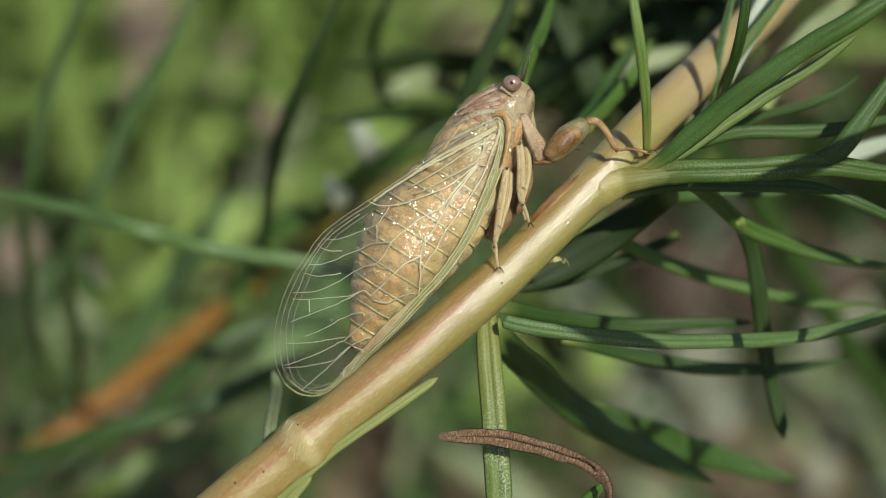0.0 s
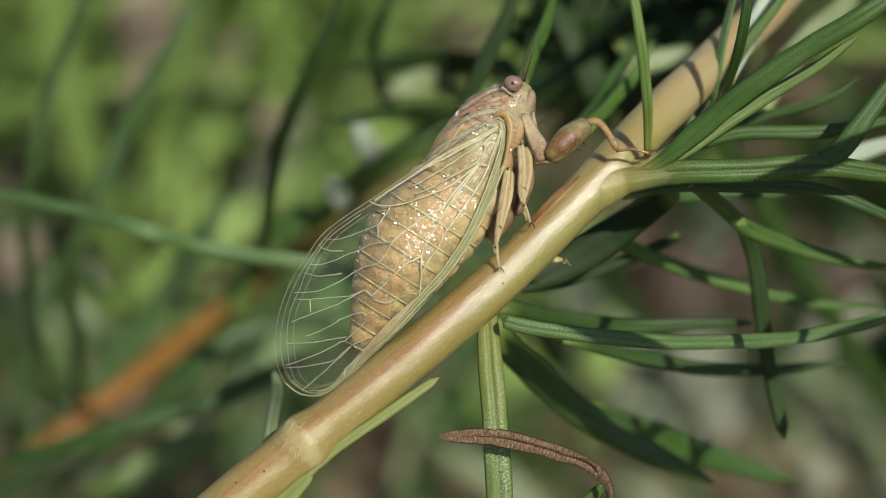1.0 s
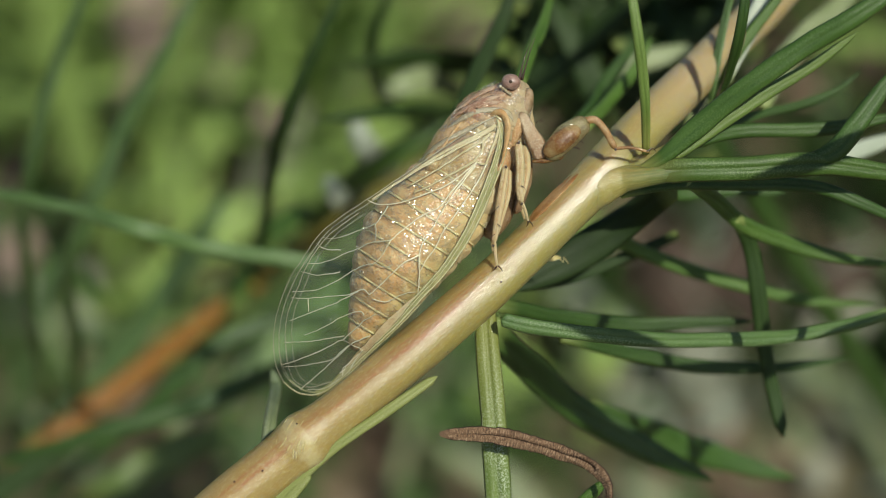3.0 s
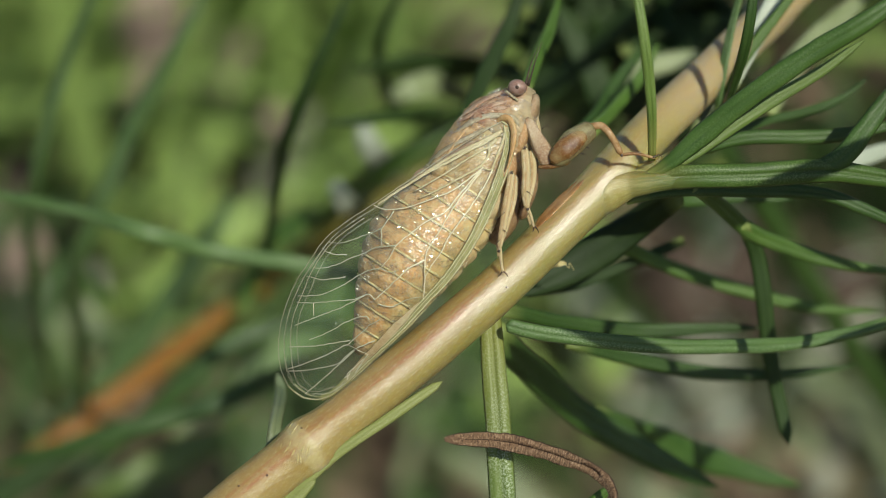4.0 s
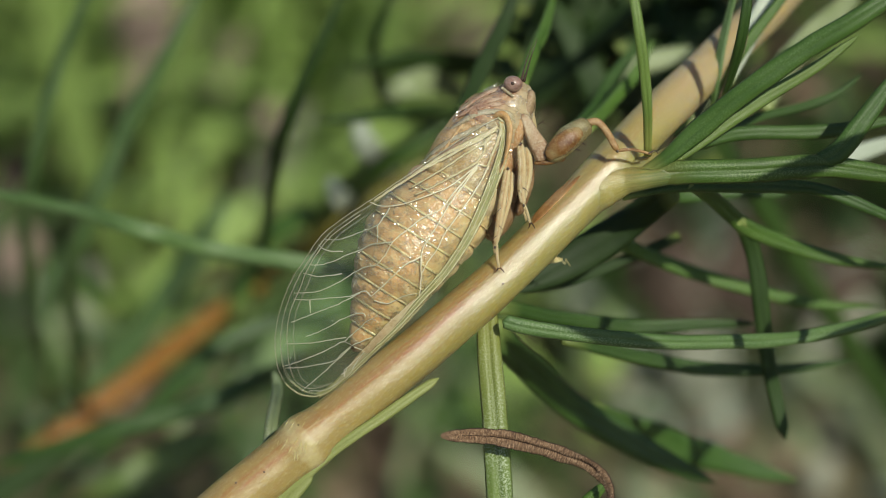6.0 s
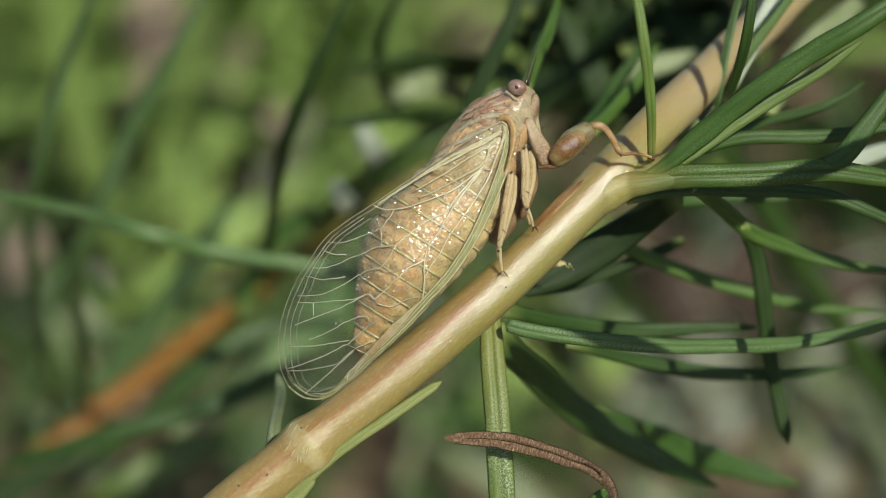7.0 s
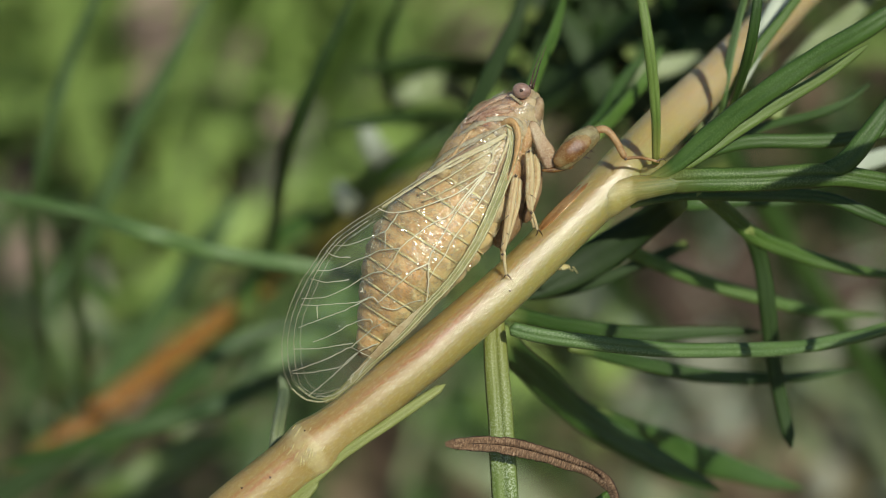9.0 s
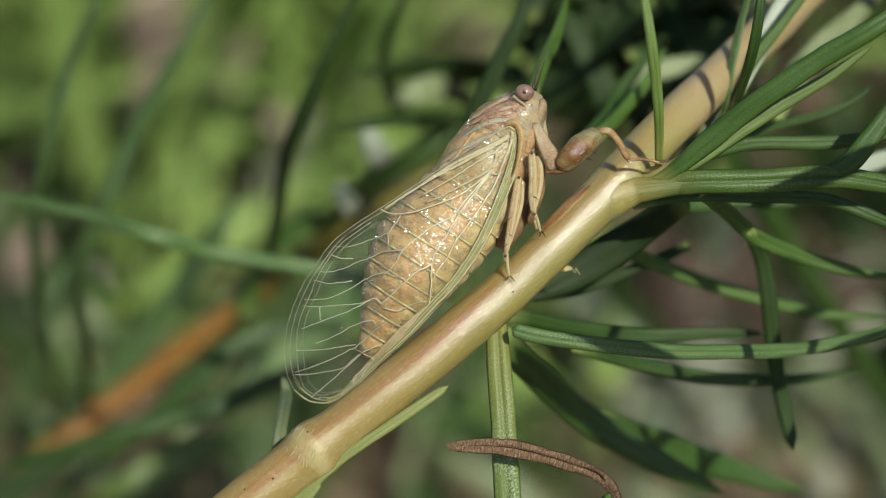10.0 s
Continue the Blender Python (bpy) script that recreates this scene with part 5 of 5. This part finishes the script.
# ---- the plants behind ----
def build_orange_herb():
    herb = thing("plant", (-0.165, 0.062, 0.0), "herb with an orange-brown stem and narrow green leaves, behind", "plant")
    low = [(-165, -215, -226), (-140, -150, -180), (-105, -90, -130), (-80, -55, -100)]
    part("stem", tube(low + [(-61.25, -37.19, -90), (-53.12, -29.74, -90), (-45.78, -22.51, -92), (-37.6, -15.97, -94), (-30, -9.95, -94), (-23.08, -4.77, -94), (-15.48, 1.11, -94), (-5.69, 7.86, -90), (3.18, 14.45, -94), (15.22, 23.33, -98), (28.45, 36, -102)],
                      [(0, 2.4), (0.3, 1.9), (0.55, 1.5), (0.75, 1.2), (1, 0.9)], 110, 18, 0.05, 1, 4), STEM_ORANGE, herb, "orange-brown stem")

    def leaf(points, width, material=LEAF, **more):
        return part("leaf", blade(points, width, seed=len(herb.children) * 2.3, **more), material, herb)

    leaf([(-52.02, -25.79, -102), (-43.81, -17.34, -104), (-35.83, -6.82, -104), (-29.67, 2.97, -104), (-27.26, 8.09, -105)], 4.06, LEAF_DULL, thick=0.5, twist=(10, 30))
    leaf([(-12.88, -10.58, -60), (-18.66, -13.13, -46), (-25.18, -15.3, -44), (-33.51, -17.74, -44), (-42.91, -20.5, -46)], 1.89, LEAF_DARK, thick=0.5)
    leaf([(-8.57, -8.28, -66), (-15.36, -7.51, -62), (-22.08, -9.72, -60), (-27.83, -14.89, -60), (-35.14, -20.89, -62), (-42.62, -27.02, -64)], 1.98, LEAF_DARK, thick=0.5)
    leaf([(-22.15, -3.51, -93), (-18.46, 3.33, -66), (-15.06, 10.47, -48), (-11.71, 16.99, -42), (-8.06, 24.37, -40)], 1.89, LEAF_DARK_SHADED, thick=0.5, twist=(20, 40))
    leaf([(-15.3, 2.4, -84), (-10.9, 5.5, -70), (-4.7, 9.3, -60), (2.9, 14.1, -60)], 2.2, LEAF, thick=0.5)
    leaf([(7.3, 15.49, -76), (-1.3, 13.2, -50), (-6.37, 12.01, -42), (-11.25, 11.35, -40)], 1.25, LEAF_DARK_SHADED, thick=0.5)
    leaf([(13.9, 20.01, -80), (4.42, 18.79, -62), (-2.5, 18.92, -58), (-9.21, 18.13, -56)], 3.22, LEAF_DARK_SHADED, thick=0.5, twist=(50, 40))
    leaf([(2.96, 13.45, -80), (-5, 14.95, -66), (-6.51, 19.7, -56), (-3.94, 26.89, -52)], 1.7, LEAF_DARK_SHADED, thick=0.5, twist=(40, 40))
    leaf([(2.32, 14.54, -80), (7.9, 14.55, -50), (12.97, 14.49, -40), (18.53, 15.23, -36)], 2.39, LEAF, thick=0.5)
    leaf([(-47.98, -21.32, -97), (-44.71, -1.77, -70), (-41.51, 8.68, -60), (-38.29, 18.81, -58), (-35.31, 24.75, -56), (-33.34, 29.24, -56)], 1.7, LEAF_DULL, thick=0.5, twist=(20, 30))
    leaf([(-44.69, -19.66, -98), (-40.28, -3.63, -72), (-36.86, 3.63, -66), (-32.9, 12.42, -64), (-27.58, 21.29, -62), (-24.09, 27.98, -62)], 2.5, LEAF_DULL, thick=0.5, twist=(20, 30))
    leaf([(-40.76, -8.31, -96), (-45.44, -1.98, -92), (-47.02, -5.35, -90), (-47.88, -12, -88)], 2.05, LEAF_DARK, thick=0.5)
    leaf([(-24.66, -8.06, -90), (-20.84, 0.73, -86), (-14.72, 4.01, -84), (-8.06, 1.37, -82)], 2.26, LEAF_DARK, thick=0.5)
    leaf([(-3.62, 6.44, -88), (-6.67, 9.29, -66), (-7.8, 11.11, -62), (-8.38, 13.32, -62)], 2.6, LEAF_SILVER, thick=0.4, ends=(0.5, 0.5))
    leaf([(-6.97, 3.76, -88), (-10, 4.76, -68), (-10.83, 5.83, -64), (-11.54, 7.24, -64)], 2.1, LEAF_SILVER, thick=0.4, ends=(0.5, 0.5))
    leaf([(4.43, 16.83, -88), (0.35, 16.93, -62), (-2.75, 16.45, -56), (-5.56, 15.21, -56)], 2.7, LEAF_GREY, thick=0.4, ends=(0.5, 0.5))
    leaf([(-21.06, -3.96, -88), (-13.03, 0.52, -62), (-5.91, 5.57, -58), (0.34, 9.43, -58)], 1.9, LEAF_YELLOW, thick=0.4, ends=(0.6, 0.5))
    leaf([(-31.8, -21.61, -84), (-28.22, -19.11, -82), (-24.7, -17.63, -80), (-22.13, -17.31, -80)], 1.95, LEAF_GREY, thick=0.4, ends=(0.5, 0.5))
    # dark leaf added over the orange stem, in place of shade on it
    leaf([(-54.87, -30.82, -82), (-49.02, -26.92, -82), (-43.82, -23.34, -82), (-38.62, -20.87, -82)], 3.4, LEAF_DARK_SHADED, thick=0.5)
    leaf([(-27.79, -20.56, -93), (-21.92, -14.24, -96), (-14.66, -8, -97), (-7.29, -0.98, -97)], 6.0, LEAF, thick=0.6, twist=(-15, 10), ends=(0.5, 0.5))
    leaf([(-33.29, -13.69, -93), (-30.59, -9.44, -98), (-25.9, -5.62, -100), (-20.21, -1, -100)], 4.5, LEAF_BRIGHT, thick=0.6, twist=(-15, 10), ends=(0.5, 0.4))
    leaf([(-44.99, -31.1, -90), (-38.67, -28.55, -96), (-32.55, -25.18, -97), (-26.93, -22.73, -97)], 4.5, LEAF_BRIGHT, thick=0.6, ends=(0.5, 0.5))
    return herb


build_orange_herb()


def build_shade_herb():
    """The leafy shoot above the insect; its shade is put into the leaf colour."""
    p = spot(*(26.79, 33.98, -60))
    herb = thing("plant", (p.x + 0.15, p.y + 0.06, 0.0), "dark leafy herb behind, shade put into its leaf colour", "plant")
    root = TILT.transposed() @ (herb.location - SPOT) * 1000
    part("stem", tube([tuple(root), tuple(root.lerp(Vector((21.29, 22.17, -62)), 0.5) + Vector((6, 0, 0))), (21.29, 22.17, -62), (15.29, 31.11, -60), (12.42, 39.15, -60)], [(0, 2.0), (1, 0.8)], 40, 12, 0.05), LEAF_DARK, herb)
    rng = random.Random(5)
    for k in range(150):
        px, py = rng.uniform(6, 17.5), rng.uniform(10, 24)
        w = rng.uniform(-78, -38)
        a = rng.uniform(0, 6.28)
        ln = rng.uniform(6, 13)
        q = Vector((px * (1 + -w / 108), py * (1 + -w / 108), w))
        d = Vector((math.cos(a), 0.6 * math.sin(a), rng.uniform(-0.5, 0.5)))
        if (px - abs(d.x) * ln * 108 / (108 - w)) < 3.0 and py > 9:
            continue
        part("leaf", blade([q - d * ln, q + Vector((0, rng.uniform(-1, 2), 0)), q + d * ln], rng.uniform(1.4, 3.4), 0.4, twist=(rng.uniform(-50, 50), rng.uniform(-50, 50)), count=10, seed=k), LEAF_DARK_SHADED, herb)
    return herb


build_shade_herb()


def build_grass(name, count, seed, xs, ys, heights, widths, material, label, clear=0.09, lean_x=0.0, spread=0.35):
    """Blades that rise from the ground well behind the herbs."""
    rng = random.Random(seed)
    bm = bmesh.new()
    keep = TILT @ Vector((0, 0, 1))
    made = 0
    while made < count:
        x, y = rng.uniform(*xs), rng.uniform(*ys)
        h = rng.uniform(*heights)
        lean = Vector((rng.gauss(lean_x, spread), rng.gauss(0, spread), 1)).normalized()
        bend = Vector((rng.gauss(0, spread * 1.15), rng.gauss(0, spread * 1.15), -0.15))
        pts = [Vector((x, y, -0.01)) + lean * h * f + bend * h * f * f for f in (0, 0.33, 0.66, 1)]
        if any((p - SPOT).dot(keep) > -clear for p in pts):
            continue
        blade([p * 1000 for p in pts], rng.uniform(*widths), 0.5, twist=(rng.uniform(-60, 60), rng.uniform(-90, 90)), count=8, seed=rng.random() * 9, bm=bm, place=lambda a, b, c: Vector((a, b, c)) * 0.001)
        made += 1
    me = bpy.data.meshes.new(name)
    bm.to_mesh(me)
    bm.free()
    me.materials.append(material)
    me.shade_smooth()
    return tagged(new(name, me), label, "grass", kind="stuff")


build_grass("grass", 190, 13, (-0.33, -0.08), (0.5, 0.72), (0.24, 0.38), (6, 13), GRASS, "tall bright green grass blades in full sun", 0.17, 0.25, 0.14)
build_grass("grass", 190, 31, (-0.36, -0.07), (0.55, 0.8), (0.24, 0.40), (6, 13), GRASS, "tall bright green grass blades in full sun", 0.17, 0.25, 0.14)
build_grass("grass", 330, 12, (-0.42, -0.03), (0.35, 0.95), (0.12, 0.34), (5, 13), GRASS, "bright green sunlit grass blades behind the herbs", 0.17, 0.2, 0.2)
build_grass("grass", 110, 2, (-0.30, 0.02), (0.10, 0.42), (0.04, 0.16), (4, 9), LEAF_DULL, "green low grass blades on the soil")
build_grass("grass", 22, 42, (0.17, 0.30), (0.10, 0.42), (0.04, 0.12), (4, 9), LEAF_DULL, "green low grass blades on the soil")
build_grass("grass", 260, 5, (0.04, 0.40), (0.36, 0.8), (0.06, 0.2), (4, 10), LEAF_DARK, "deep green grass blades on the right")
build_grass("grass", 90, 8, (-0.11, 0.0), (0.45, 0.75), (0.14, 0.26), (6, 13), GRASS, "tall bright green grass blades")
build_grass("grass", 50, 4, (-0.16, -0.03), (0.34, 0.7), (0.04, 0.14), (4, 9), GRASS, "scattered green grass blades on the soil")
build_grass("grass", 14, 6, (0.03, 0.10), (0.10, 0.32), (0.03, 0.10), (5, 10), LEAF_DULL, "low green grass blades on pale soil")
build_grass("grass", 26, 19, (0.006, 0.055), (0.31, 0.40), (0.02, 0.06), (6, 12), GRASS, "sunlit green grass blades below the stem")
build_grass("grass", 60, 10, (0.15, 0.27), (0.5, 0.72), (0.05, 0.15), (5, 11), GRASS, "pale green grass blades further back")
build_grass("dry_grass", 20, 17, (0.07, 0.12), (0.28, 0.42), (0.03, 0.08), (6, 12), LEAF_SILVER, "bleached dry blades on the soil")
# two patches of dark blades that imitate shaded soil by their colour
build_grass("grass", 40, 28, (0.04, 0.10), (0.355, 0.42), (0.02, 0.05), (5, 10), LEAF_DARK_SHADED, "dark green low blades standing in for shade on the soil")
build_grass("grass", 110, 27, (0.09, 0.22), (0.34, 0.46), (0.02, 0.07), (5, 10), LEAF_DARK_SHADED, "dark green low blades standing in for shade on the soil")
build_grass("dry_grass", 70, 7, (0.0, 0.22), (0.12, 0.36), (0.02, 0.08), (5, 12), LEAF_GREY, "short pale dry blades on the soil")
build_grass("dry_grass", 80, 3, (-0.3, 0.06), (0.16, 0.9), (0.03, 0.12), (4, 11), LEAF_GREY, "pale dry grass blades on the soil")


def build_litter(name, pieces, material, label, seed):
    """Broad leaf pieces that lie on the soil or hang in the grass; some stand in for shade or bare earth."""
    rng = random.Random(seed)
    bm = bmesh.new()
    for x, y, z, wide, long in pieces:
        a = rng.uniform(0.6, 1.4)
        d = Vector((math.cos(a) * 0.6, 0.4, math.sin(a) * 0.7)).normalized() * long * 0.5
        q = Vector((x, y, z)) * 1000
        blade([q - d, q + Vector((0, -2, 2)), q + d], wide, 0.6, twist=(rng.uniform(-20, 20), rng.uniform(-30, 30)), ends=(0.5, 0.4), count=10, seed=rng.random() * 9, bm=bm, place=lambda a, b, c: Vector((a, b, c)) * 0.001)
    me = bpy.data.meshes.new(name)
    bm.to_mesh(me)
    bm.free()
    me.materials.append(material)
    me.shade_smooth()
    return tagged(new(name, me), label, "leaf litter", kind="stuff")


build_litter("leaf_litter", ((0.083, 0.328, 0.022, 24, 30), (0.058, 0.318, 0.016, 12, 18), (0.126, 0.347, 0.02, 10, 18), (0.128, 0.312, 0.015, 8, 14), (0.116, 0.288, 0.012, 9, 16), (-0.141, 0.360, 0.03, 14, 26), (-0.118, 0.352, 0.03, 9, 30), (-0.098, 0.446, 0.025, 14, 24), (-0.070, 0.450, 0.02, 12, 22), (-0.057, 0.454, 0.03, 10, 34), (0.142, 0.36, 0.02, 10, 16)), LITTER, "bleached pale leaf litter on the soil", 23)
# leaf-shaped pieces added in the grass in place of bare pink soil
build_litter("dead_leaves", ((-0.101, 0.421, 0.1, 26, 34), (-0.096, 0.382, 0.1, 11, 30), (0.013, 0.432, 0.09, 11, 26), (0.003, 0.45, 0.09, 10, 22), (-0.031, 0.408, 0.08, 13, 20), (-0.13, 0.323, 0.07, 14, 22), (-0.057, 0.383, 0.08, 9, 18), (-0.069, 0.393, 0.1, 8, 24)), SOIL_PINK, "pinkish brown pieces added as bare soil patches in the grass", 24)
# dark pieces added where the soil is only shaded
build_litter("rotting_leaves", ((0.071, 0.372, 0.03, 16, 34), (0.081, 0.359, 0.03, 18, 36), (0.097, 0.366, 0.03, 16, 34), (0.078, 0.386, 0.03, 16, 30), (0.104, 0.347, 0.03, 14, 26), (0.134, 0.364, 0.03, 18, 34), (0.148, 0.376, 0.03, 16, 30), (0.11, 0.4, 0.03, 12, 24), (-0.145, 0.38, 0.06, 14, 30), (-0.14, 0.354, 0.05, 16, 30)), SHADE_BROWN, "dark brown pieces added as shade on the soil", 25)


# ---- what moves ----
def motions():
    stand = withered_leaf.location.copy()
    face = TILT.to_4x4()

    def swing(deg):
        return Matrix.Translation(stand) @ face @ pose(0, 0, 0, 0, 0, deg) @ face.inverted()

    walk(withered_leaf, [(t, swing(a)) for t, a in (
        (0, 0.85), (0.5, 0.8), (1, 0.75), (1.5, 0.7), (2, 0.35), (2.5, 0.2), (4, 0), (4.5, 0), (5, 0.33), (5.5, 0.25),
        (7, -0.45), (7.5, -0.85), (8, -0.4), (8.5, 0.2), (9, 1.05), (9.5, 1.05), (10, 1.5))])


motions()
